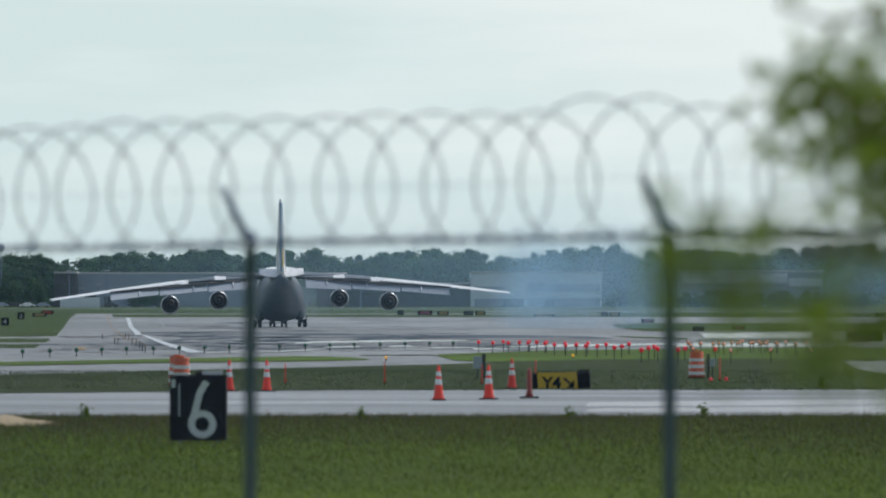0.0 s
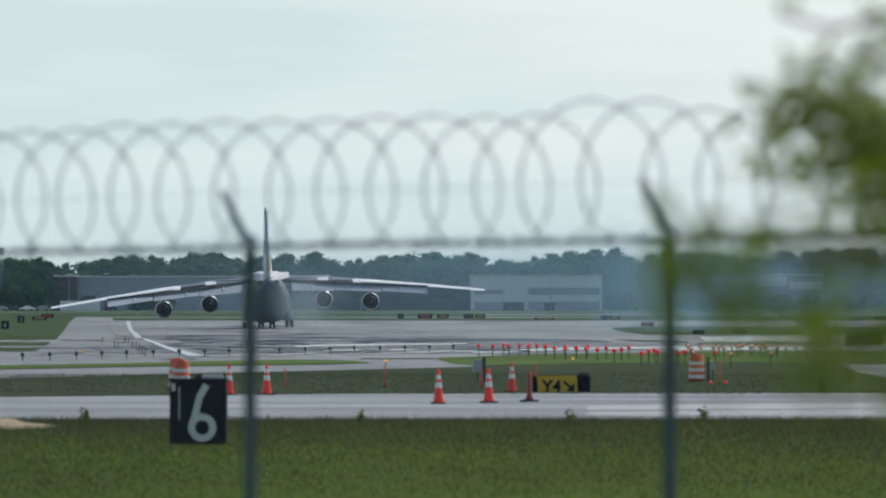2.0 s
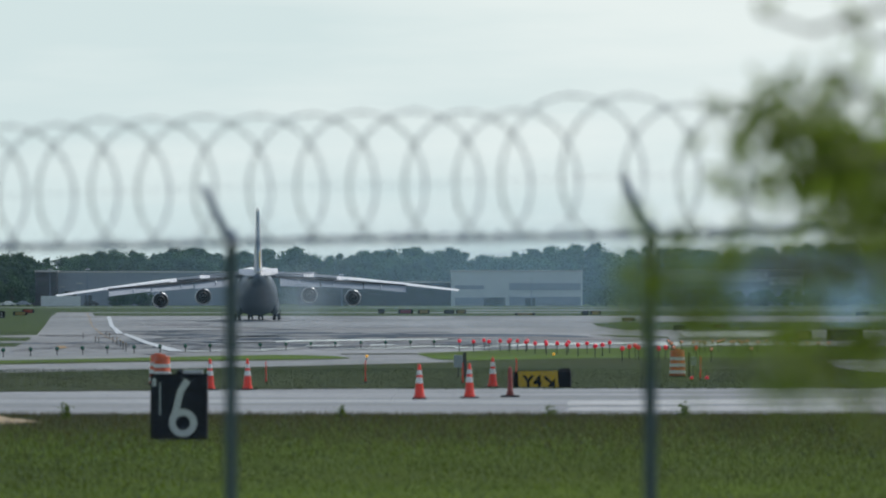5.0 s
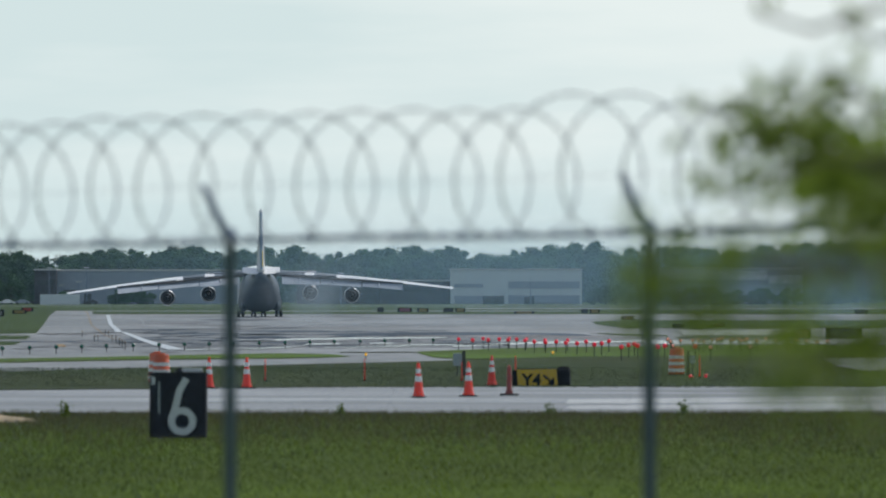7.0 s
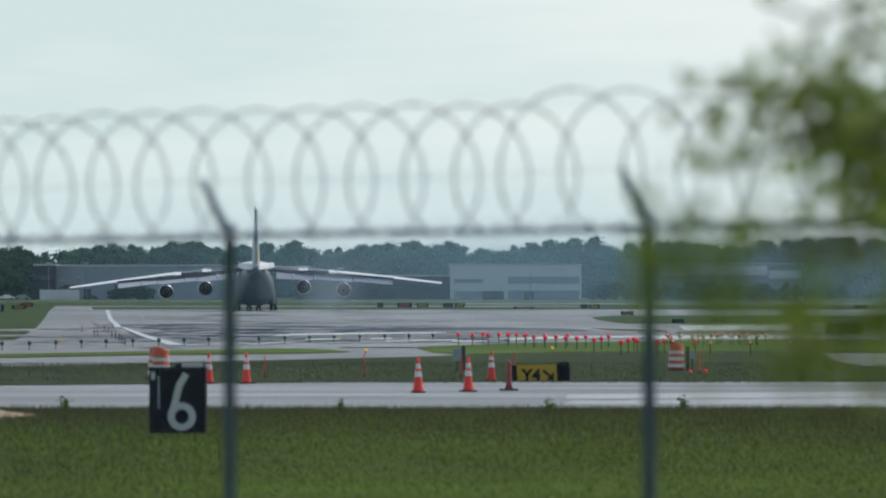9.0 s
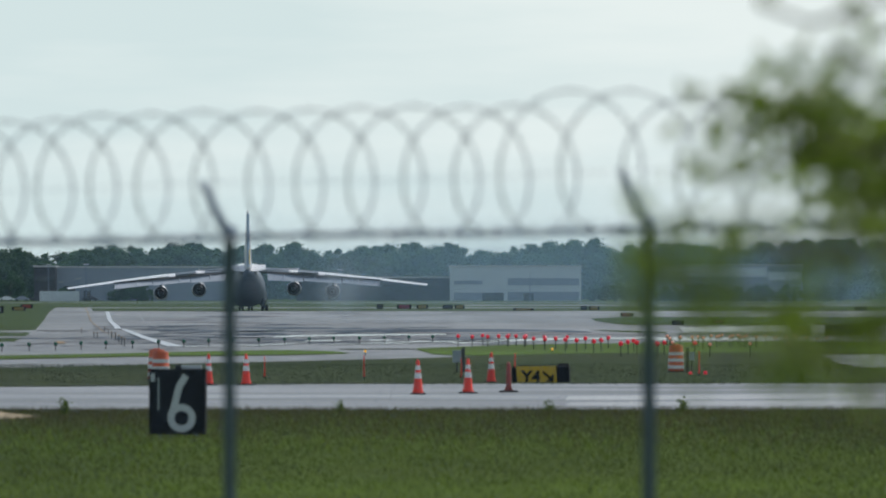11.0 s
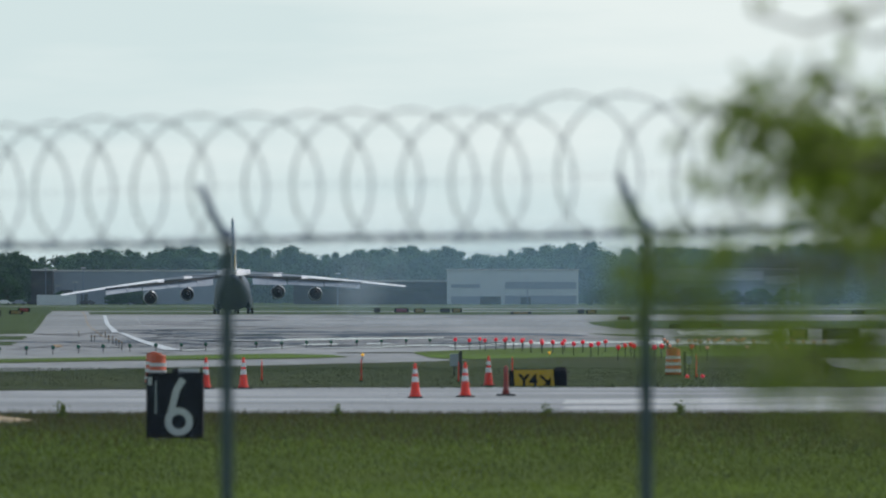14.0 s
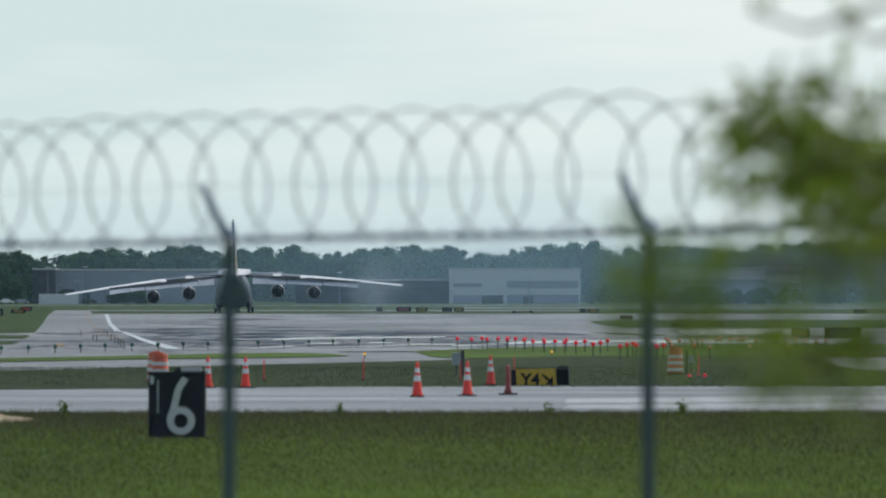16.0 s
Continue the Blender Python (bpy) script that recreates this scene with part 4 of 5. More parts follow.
TRUNK = mesh_of("trunk", rod([(0, 0, -0.6), (0.1, 0, 2), (-0.1, 0.1, 5), (0.2, 0, 9)], [0.5, 0.38, 0.3, 0.12], 8), BARK)
LIMB = mesh_of("limb", rod([(0, 0, 4), (1.4, 0.4, 6.5), (2.6, 0.6, 9)], [0.2, 0.14, 0.05], 6), BARK)
LIMB_B = mesh_of("limb", rod([(0, 0, 5), (-1.3, -0.5, 7.5), (-2.4, -0.4, 9.5)], [0.2, 0.14, 0.05], 6), BARK)
rnd = random.Random(21)
protos = []
for me in CROWNS:
    t = thing("tree", 0, 0, 0, "leafy dark green tree in a far hedgerow", "tree", "trees behind the airfield")
    part("trunk", TRUNK, None, t)
    part("limb", LIMB, None, t)
    part("limb", LIMB_B, None, t)
    part("crown", me, None, t)
    protos.append(t)
# tree tops along the hedgerow: metres across and height in metres
SKYLINE = [(-207, 15.5), (-155, 15.0), (-137, 15.5), (-121, 15.0), (-113, 13.8), (-104, 15.9), (-97, 17.3), (-90, 16.2), (-85, 13.8), (-78, 17.6), (-71, 18.3), (-64, 15.5), (-53, 15.9), (-43, 17.3), (-36, 15.5), (-25, 15.5), (-15, 15.9), (-4, 17.6), (3, 17.3), (10, 16.2), (19, 14.5), (29, 15.5), (36, 17.3), (43, 16.7), (49, 19.4), (54, 16.9), (62, 16.4), (73, 18.0), (81, 17.6), (90, 16.6), (101, 16.2), (113, 17.6), (125, 18.3), (132, 18.7), (143, 17.6), (213, 16.7)]
used = set()
def plant(x, y, h):
    k = rnd.randrange(len(protos))
    q = h / (CROWNS[k].vertices and max(v.co.z for v in CROWNS[k].vertices))
    m = pose(x, y, rise(y), 0, 0, rnd.uniform(0, 360))
    t = protos[k]
    t.scale = (1, 1, 1)
    c = t if k not in used else copy_thing(t, m)
    used.add(k)
    c.matrix_basis = m @ Matrix.Diagonal((q * rnd.uniform(1.0, 1.5), q * rnd.uniform(1.0, 1.3), q, 1))
x = -235.0
while x < 235:
    h = between(SKYLINE, x)[0]
    plant(x, 3140 + rnd.uniform(-25, 25), h * rnd.uniform(1.0, 1.08))
    plant(x + rnd.uniform(-3, 3), 3060 + rnd.uniform(-12, 12), h * rnd.uniform(0.72, 0.9))
    plant(x + rnd.uniform(-3, 3), 3110 + rnd.uniform(-12, 12), h * rnd.uniform(0.8, 0.97))
    x += rnd.uniform(3.4, 5.6)


for k in range(26):
    plant(49.45 + (120.92 - 49.45) * (k + rnd.uniform(-0.4, 0.4)) / 26, 2890 + rnd.uniform(-8, 8), rnd.uniform(3.6, 5.6))
for x, h in ((-85.76, 5.6), (-81.98, 6.2), (-88.55, 4.4), (-83.79, 6.0), (-79.52, 5.0), (-103.83, 4.0), (-118.95, 9.0), (-123.88, 8.0), (-127.98, 9.0)):
    plant(x, 2925 + rnd.uniform(-8, 8), h)


# ---- near tree whose twigs hang into the view ----
def leaf_spray(seed, stem, count, spread, size):
    """Leaves scattered along a stem: one mesh of pointed folded leaves."""
    rnd = random.Random(seed)
    bm = bmesh.new()
    pts = [Vector(p) for p in stem]
    for _ in range(count):
        u = rnd.random() ** 0.8 * (len(pts) - 1)
        k = min(int(u), len(pts) - 2)
        p = pts[k].lerp(pts[k + 1], u - k) + Vector((rnd.gauss(0, 1), rnd.gauss(0, 1), rnd.gauss(0, 1))) * spread
        d = Vector((rnd.gauss(-0.3, 1), rnd.gauss(0, 1), rnd.gauss(-0.5, 1))).normalized()
        side = d.cross(Vector((rnd.gauss(0, 1), rnd.gauss(0, 1), rnd.gauss(0, 1)))).normalized()
        up = d.cross(side)
        s = size * rnd.uniform(0.7, 1.3)
        a, b = bm.verts.new(p), bm.verts.new(p + d * s)
        l = bm.verts.new(p + d * s * 0.45 + side * s * 0.24 + up * s * 0.06)
        r = bm.verts.new(p + d * s * 0.45 - side * s * 0.24 + up * s * 0.06)
        m = bm.verts.new(p + d * s * 0.5)
        for f in ((a, m, l), (l, m, b), (a, r, m), (r, b, m)):
            bm.faces.new(f)
    return bm


NEAR_Y = 19.0
near_tree = thing("near_tree", 2.3, NEAR_Y, 0, "green leafy tree with hanging twigs close to the viewer", "tree")
TREE_GROWTH = 1.35
near_tree.matrix_world = Matrix.Translation((2.3 * TREE_GROWTH, NEAR_Y * TREE_GROWTH, EYE_Z * (1 - TREE_GROWTH))) @ Matrix.Scale(TREE_GROWTH, 4)
part("trunk", rod([(0, 0, -0.1), (0.03, 0, 1.2), (-0.04, 0.05, 2.6), (0.1, 0, 4.6)], [0.17, 0.14, 0.11, 0.06], 10), BARK, near_tree, "", True)
def unseen_shade_crown(count):
    """An unseen crown added to keep sun off the twigs: leaves on many limbs that rise from the trunk's head."""
    r = random.Random(77)
    for k in range(9):
        a = 0.7 * k
        tip = Vector((1.7 * math.cos(a) * r.uniform(0.5, 1.1), 3.4 * math.sin(a) * r.uniform(0.5, 1.1) - 3.0, r.uniform(5.2, 6.8)))
        mid = Vector((tip.x * 0.4, tip.y * 0.5, 4.9))
        l = part("limb", rod([(0.1, 0, 3.6 + 0.1 * k), mid, tip], [0.05, 0.035, 0.01], 6), BARK, near_tree, "", True)
        part("leaves", leaf_spray(200 + k, [mid, mid.lerp(tip, 0.5) + Vector((0, 0, 0.2)), tip], count, 0.38, 0.1), LEAF_NEAR, l, "fresh green leaves")


unseen_shade_crown(520)


def spray(seed, root, pts, count, spread, size):
    """A limb of the near tree from the trunk out along points given in metres from the trunk's foot."""
    l = part("limb", rod([root, *pts], [0.006] + [0.006 - 0.004 * i / len(pts) for i in range(len(pts))], 6), BARK, near_tree, "", True)
    part("leaves", leaf_spray(seed, pts, count, spread, size), LEAF_NEAR, l, "fresh green leaves")
    return l
upper = spray(1, (0, 0, 3.0), [(-1.214, 0.20, 2.656), (-1.326, 0.10, 2.740), (-1.415, 0.00, 2.808), (-1.494, -0.10, 2.806), (-1.557, -0.10, 2.864), (-1.634, -0.20, 2.882)], 240, 0.048, 0.05)
middle = spray(2, (0, 0, 2.8), [(-1.191, 0.60, 2.595), (-1.284, 0.50, 2.660), (-1.375, 0.40, 2.756), (-1.440, 0.40, 2.702), (-1.487, 0.30, 2.786)], 380, 0.055, 0.052)
tip = spray(3, (0, 0, 3.1), [(-1.267, 0.00, 2.866), (-1.399, -0.10, 2.916), (-1.519, -0.20, 2.977)], 60, 0.035, 0.046)
lower = spray(4, (0, 0, 2.4), [(-1.612, -5.80, 2.540), (-1.782, -6.00, 2.546), (-1.908, -6.10, 2.538), (-2.011, -6.20, 2.531)], 64, 0.03, 0.045)
drooping = spray(5, (0, 0, 2.3), [(-1.612, -5.80, 2.401), (-1.753, -6.00, 2.430), (-1.829, -6.10, 2.467), (-1.911, -6.20, 2.495), (-2.020, -6.30, 2.487)], 90, 0.034, 0.045)
hanging = spray(6, (0, 0, 2.2), [(-1.629, -6.40, 2.333), (-1.732, -6.50, 2.362), (-1.792, -6.60, 2.404), (-1.847, -6.60, 2.418), (-1.923, -6.60, 2.411)], 44, 0.04, 0.045)
reaching = spray(11, (0, 0, 2.9), [(-1.396, -0.4, 2.711), (-1.496, -0.3, 2.79), (-1.575, -0.2, 2.823), (-1.666, -0.1, 2.857), (-1.774, 0.0, 2.874)], 95, 0.036, 0.05)
crest = spray(12, (0, 0, 3.2), [(-1.361, -0.1, 2.791), (-1.441, 0.0, 2.835), (-1.532, 0.1, 2.869), (-1.587, 0.2, 2.92)], 70, 0.04, 0.05)
wisp = spray(13, (0, 0, 2.7), [(-1.57, -0.6, 2.78), (-1.679, -0.5, 2.751), (-1.738, -0.4, 2.716), (-1.824, -0.3, 2.769)], 44, 0.028, 0.045)
high_tip = spray(14, (0, 0, 3.4), [(-1.429, 0.2, 2.972), (-1.488, 0.3, 3.013), (-1.495, 0.4, 3.026)], 8, 0.02, 0.04)
far_tip = spray(15, (0, 0, 3.5), [(-1.557, 0.2, 2.994), (-1.65, 0.3, 3.029), (-1.657, 0.4, 3.042)], 5, 0.016, 0.04)
low_bough = spray(16, (0, 0, 2.1), [(-1.65, -6.1, 2.455), (-1.718, -6.0, 2.425), (-1.779, -5.9, 2.414), (-1.823, -5.8, 2.421)], 28, 0.03, 0.045)
low_twig = spray(17, (0, 0, 2.2), [(-1.655, -6.2, 2.473), (-1.708, -6.1, 2.444), (-1.761, -6.0, 2.436), (-1.797, -5.9, 2.447)], 24, 0.026, 0.045)
side_twig = spray(18, (0, 0, 2.4), [(-1.65, -6.1, 2.559), (-1.718, -6.0, 2.545), (-1.764, -5.9, 2.531), (-1.797, -5.8, 2.524)], 16, 0.026, 0.045)
post_twig = spray(19, (0, 0, 2.4), [(-1.872, -6.3, 2.536), (-1.948, -6.2, 2.533), (-2.001, -6.1, 2.537), (-2.002, -6.0, 2.48)], 26, 0.02, 0.04)



# ---- grass blades ----
def blades(name, count, y0, y1, h0, h1, width, material, label, seed, side=1.15, share=None, bias=0.0):
    r = np.random.default_rng(seed)
    y = y0 + (y1 - y0) * r.beta(bias, 1.0, count) if bias else np.sqrt(r.uniform(y0 ** 2, y1 ** 2, count))
    x = (r.uniform(-1, 1, count) if share is None else share[0] + (share[1] - share[0]) * r.beta(1.0, 2.2, count)) * (y * 0.0475 + 0.5) * side
    patch = 0.5 + 0.5 * np.sin(x * 0.9 + 3 * np.sin(y * 0.11)) * np.sin(y * 0.23 + 1.3 * np.sin(x * 0.7))
    h = r.uniform(h0, h1, count) * (0.85 + 0.2 * patch)
    a = r.uniform(0, 6.28, count)
    w = width * r.uniform(0.6, 1.3, count)
    lean = r.normal(0, 0.35, (2, count)) * h
    v = np.empty((count, 3, 3))
    v[:, 0] = np.c_[x - w * np.cos(a), y - w * np.sin(a), np.full(count, -0.01)]
    v[:, 1] = np.c_[x + w * np.cos(a), y + w * np.sin(a), np.full(count, -0.01)]
    v[:, 2] = np.c_[x + lean[0], y + lean[1], h]
    me = bpy.data.meshes.new(name)
    me.from_pydata(v.reshape(-1, 3).tolist(), [], np.arange(count * 3).reshape(-1, 3).tolist())
    me.materials.append(material)
    return tagged(new(name, me), label, "grass", "", "stuff")


blades("grass_blades", 170000, 126, 239.5, 0.02, 0.055, 0.007, BLADE, "short green grass beside the taxiway", 1)
blades("dry_stalks", 30000, 160, 240.0, 0.07, 0.17, 0.008, STRAW, "dry brownish grass stalks among the green", 2, bias=2.6)
# dull blades crowd both sides to paint in the lens's corner darkening
blades("dark_grass", 24000, 118, 239.0, 0.03, 0.065, 0.010, BLADE_DULL, "dull grass painting the darker corners of the view", 4, 1.15, (-1.0, 0.5))
blades("dark_grass", 17000, 118, 239.0, 0.03, 0.065, 0.010, BLADE_DULL, "dull grass painting the darker corners of the view", 5, 1.15, (1.0, -0.1))
blades("dark_grass", 9000, 165, 239.0, 0.05, 0.11, 0.011, BLADE_DULL, "dark dull tuft grass near the taxiway edge", 6, 1.15, None, 1.8)
blades("verge_grass", 36000, 314, 420, 0.06, 0.12, 0.02, BLADE_DULL, "dull green grass strip beyond the taxiway", 3)


# ---- far and small things ----
def build_small_marker(x, y, body, s):
    m = thing("distance_marker", x, y, rise(y), "far black distance marker sign with a white numeral", "sign")
    part("cabinet", box(1.25 * s, 0.4, 1.25 * s, (0, 0, 0.7 * s), 0.03), BLACK_SIGN, m)
    part("numeral", text_mesh(body, 1.15 * s, WHITE_SIGN, "numeral", 0.03), None, m, "white numeral", False, pose(0, -0.22, 0.3 * s, 90))
    part("leg", rod([(0, 0, -0.1), (0, 0, 0.15)], 0.06), STEEL, m)


build_small_marker(-73.13, 1694.4, "4", 1.05)
build_small_marker(-81.10, 1949.5, "2", 1.05)


def build_airfield_sign(x, y, w, h, panel, label):
    z = rise(y)
    m = thing("airfield_sign", x, y, z, label, "sign", "airfield signs")
    w, h = w * 0.85, h * 0.75
    part("housing", box(w, 0.35, h, (0, 0, h / 2 + 0.15), 0.04), BLACK_SIGN, m)
    part("panel", box(w * 0.72, 0.03, h * 0.8, (0, -0.18, h / 2 + 0.15), 0.01), panel, m)
    for q in (-0.4, 0.4):
        part("leg", rod([(q * w, 0, -0.1), (q * w, 0, 0.2)], 0.04), STEEL, m)


for x, y, w, h, m, label in (
        (30.18, 808.0, 1.7, 1.0, FADED_YELLOW, "dark airfield sign with a dull yellow panel"),
        (33.2, 800.0, 3.4, 1.1, WALL_DARK, "broad dark airfield sign seen from behind"),
        (35.95, 1783.0, 2.6, 0.9, PINK, "far dull red airfield sign"),
        (31.64, 1256.9, 1.7, 0.7, WALL_DARK, "far dark airfield sign"),
        (40.12, 1374.8, 2.0, 0.6, PINK, "far dull red airfield sign"),
        (89.00, 2059.4, 3.0, 1.0, WALL_DARK, "far dark airfield sign"),
        (-81.89, 2059.4, 3.4, 1.0, FADED_YELLOW, "far yellow airfield sign"),
        (-89.74, 2301.8, 3.2, 1.2, ORANGE_DULL, "far red airfield sign"),
        (-9.47, 2267.2, 1.6, 1.4, WALL_DARK, "far dark airfield sign"),
        (-4.04, 2267.2, 3.8, 1.3, PINK, "far faded red barrier"),
        (0.00, 2267.2, 3.0, 1.2, FADED_YELLOW, "far yellow airfield sign"),
        (5.68, 2267.2, 2.6, 1.2, WALL_DARK, "far dark airfield sign"),
        (8.33, 2267.2, 2.6, 1.2, FADED_YELLOW, "far yellow airfield sign"),
        (36.42, 2151.0, 2.6, 1.1, FADED_YELLOW, "far yellow airfield sign"),
        (20.9, 2095.0, 5.0, 0.6, FADED_YELLOW, "long low yellow airfield sign"),
        (34.26, 2151.0, 1.6, 1.2, WALL_DARK, "far dark airfield sign")):
    build_airfield_sign(x, y, w, h, m, label)


def build_stake(x, y, h):
    m = thing("marker_stake", x, y, rise(y), "thin dark marker stake beside the taxi line", "stake", "marker stakes")
    part("rod", rod([(0, 0, -0.05), (0, 0, h)], 0.028, 6), STAKE, m)
    part("cap", lathe([(0.04, h - 0.12), (0.04, h)], 8), PAINT_YELLOW, m, "yellow cap")


for x, y in ((-30.15, 897.8), (-24.54, 758.5), (-24.29, 758.5), (-23.23, 758.5), (-21.81, 721.2), (-20.24, 676.8), (-18.89, 637.6), (-17.93, 611.0), (-29.30, 936.0), (-27.24, 879.8)):
    build_stake(x, y, 0.55)


def build_warning_lamp(x, y, lens, h, label):
    m = thing("warning_lamp", x, y, 0, label, "lamp")
    part("stem", rod([(0, 0, -0.03), (0, 0, h)], 0.025, 6), STAKE, m)
    part("lens", lathe([(0.03, h - 0.02), (0.07, h + 0.03), (0.07, h + 0.08), (0.03, h + 0.12)], 12), lens, m, "glowing lens", True)


build_warning_lamp(9.44, 357.7, RED_LENS, 0.03, "small red warning lamp on the ground")
build_warning_lamp(9.98, 357.7, RED_LENS, 0.05, "small red warning lamp on the ground")
build_warning_lamp(-2.81, 499.9, YELLOW_LENS, 0.18, "yellow warning lamp on a short stem")
build_warning_lamp(6.79, 530.0, YELLOW_LENS, 0.15, "yellow warning lamp on a short stem")


def build_post_box():
    x, y = 9.72, 369.7
    b = thing("control_cabinet", x, y, 0, "small grey cabinet beside a dark post", "cabinet")
    part("box", box(0.2, 0.2, 0.3, (0.1, 0, 0.62), 0.015), BOX_GREY, b)
    part("post", box(0.1, 0.1, 0.95, (-0.06, 0, 0.46), 0.01), STAKE, b)
    part("leg", rod([(0.1, 0, -0.03), (0.1, 0, 0.5)], 0.025), STAKE, b)


build_post_box()


def build_sand_pile():
    bm = bmesh.new()
    r = bmesh.ops.create_grid(bm, x_segments=24, y_segments=24, size=1.0)
    for v in r["verts"]:
        d = math.hypot(v.co.x, v.co.y)
        v.co.z = max(0, 1 - d) ** 1.2 * 0.22 + 0.05 * noise.noise(v.co * 4) * max(0, 1 - d) - 0.02
        v.co.x *= 1.5
        v.co.y *= 6.0
    x, y = -9.69, 223.3
    ob = part("mound", bm, SAND, smooth=True)
    ob.matrix_world = pose(x, y, 0)
    tagged(ob, "low tan sand pile at the taxiway edge", "sand")


build_sand_pile()


def build_weed(seed, x, y, h):
    rnd = random.Random(seed)
    w = thing("weed", x, y, 0, "tall dark green weed at the taxiway edge", "weed", "weeds")
    for k in range(7):
        dx, dy = rnd.gauss(0, 0.09), rnd.gauss(0, 0.09)
        part("stem", rod([(dx * 0.3, dy * 0.3, -0.02), (dx, dy, h * rnd.uniform(0.6, 1.0))], [0.012, 0.005], 5), BLADE, w)
    part("leaves", leaf_spray(seed, [(0, 0, 0.05), (0, 0, h * 0.9)], 60, 0.06, 0.10), BLADE, w)


for k, (x, y, h) in enumerate(((-7.97, 225.6, 0.4), (12.00, 321.1, 0.5), (5.98, 232.8, 0.25), (-1.87, 232.8, 0.2), (2.93, 232.8, 0.22), (15.25, 382.5, 0.5), (14.84, 369.7, 0.4))):
    build_weed(k + 50, x, y, h)


def build_mast(x, y, h):
    m = thing("light_mast", x, y, rise(y), "thin tall lighting mast beyond the runway", "mast", "lighting masts")
    part("pole", rod([(0, 0, -0.3), (0, 0, h)], [0.16, 0.09], 8), STEEL, m)
    part("lamp_head", box(1.6, 0.4, 0.3, (0, 0, h), 0.06), ROOF, m)


for x, h in ((-107.77, 10.5), (-96.93, 10.6), (31.05, 8.0), (-104.16, 5.5), (-99.23, 6.5), (-23.66, 9.0)):
    build_mast(x, 2925.0, h)


def build_antenna():
    y = 3000.0
    m = thing("antenna_mast", -130.6, y, rise(y), "thin mast with a dark ball above the trees", "mast")
    part("pole", rod([(0, 0, -0.3), (0, 0, 16.5)], [0.2, 0.12], 8), STEEL, m)
    part("ball", lathe([(0.15, 16.3), (0.85, 16.8), (1.05, 17.4), (0.85, 18.0), (0.15, 18.5)], 16), STEEL, m, "dark ball", True)


build_antenna()


def build_car(x, y, paint, s):
    c = thing("parked_car", x, y, rise(y), s + " car parked before the far buildings", "car", "parked cars")
    part("body", loft([[(-2.2, q, 0.35), (-2.2, q, 0.85), (-1.3, q, 0.98), (-0.7, q * 0.85, 1.45), (0.8, q * 0.85, 1.45), (1.5, q, 0.98), (2.2, q, 0.8), (2.2, q, 0.35)] for q in (-0.85, 0.85)]), paint, c)
    for u in (-1.35, 1.35):
        for q in (-0.75, 0.75):
            part("wheel", wheel(0.33, 0.22), RUBBER, c, "", True, pose(u, q, 0.33))
    part("windows", box(1.9, 1.5, 0.36, (0.05, 0, 1.2), 0.08), WINDOW_DARK, c)


for k in range(9):
    build_car(-130.12 + 3.3 * k * (1 + 0.04 * k), 2905.0 + 2 * (k % 3), (SKIN_WHITE_GLEAM, WALL_GREY, WALL_DARK)[k % 3], ("white", "grey", "dark")[k % 3])
tagged(part("perimeter_wall", box(-98.08 - (-109.42), 0.4, 3.0, ((-109.42 + (-98.08)) / 2, 2900.0, rise(2900.0) + 1.4), 0.05), WALL_PALE), "low pale concrete wall beyond the runway", "wall", "", "structure")


# ---- taxiway slabs ----
slab_me = mesh_of("slab", box(6.094, 6.094, 0.12, (0, 0, -0.035), 0.004), CONCRETE_NEAR, False)
for i in range(-3, 3):
    for j in range(13):
        ob = new("slab", slab_me)
        ob.parent = taxiway
        ob.matrix_world = pose(i * 6.1 + 2.2, 239.1 + 3.05 + 6.1 * j, 0.004 * ((i * 5 + j * 3) % 4) / 4)


# ---- upright translucent sheets that paint summer haze over the field ----
def haze_sheet_material(density, reach):
    m = bpy.data.materials.new("painted_haze")
    m.use_nodes = True
    nt = m.node_tree
    nt.nodes.clear()
    out = nt.nodes.new("ShaderNodeOutputMaterial")
    tr = nt.nodes.new("ShaderNodeBsdfTransparent")
    half = nt.nodes.new("ShaderNodeMixShader")
    half.inputs[0].default_value = 0.5
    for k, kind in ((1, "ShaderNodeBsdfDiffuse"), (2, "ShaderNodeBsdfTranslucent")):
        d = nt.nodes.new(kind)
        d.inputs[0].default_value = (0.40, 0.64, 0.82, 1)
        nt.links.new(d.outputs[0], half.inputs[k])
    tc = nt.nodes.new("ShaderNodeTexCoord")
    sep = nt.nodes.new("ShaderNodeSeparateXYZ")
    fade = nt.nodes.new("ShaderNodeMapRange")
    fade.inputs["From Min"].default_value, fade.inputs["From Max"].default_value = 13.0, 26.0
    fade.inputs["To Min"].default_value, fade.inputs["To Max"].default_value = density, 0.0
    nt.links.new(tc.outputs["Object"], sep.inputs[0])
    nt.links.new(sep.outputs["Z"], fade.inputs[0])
    side = nt.nodes.new("ShaderNodeMapRange")       # the sheet's tint is set thinner to the left
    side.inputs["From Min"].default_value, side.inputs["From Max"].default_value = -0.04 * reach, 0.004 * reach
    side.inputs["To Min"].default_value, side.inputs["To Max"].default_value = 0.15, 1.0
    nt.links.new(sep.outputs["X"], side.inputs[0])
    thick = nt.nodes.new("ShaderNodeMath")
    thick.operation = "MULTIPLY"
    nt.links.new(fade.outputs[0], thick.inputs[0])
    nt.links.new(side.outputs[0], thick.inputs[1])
    mx = nt.nodes.new("ShaderNodeMixShader")
    nt.links.new(thick.outputs[0], mx.inputs[0])
    nt.links.new(tr.outputs[0], mx.inputs[1])
    nt.links.new(half.outputs[0], mx.inputs[2])
    nt.links.new(mx.outputs[0], out.inputs[0])
    return m


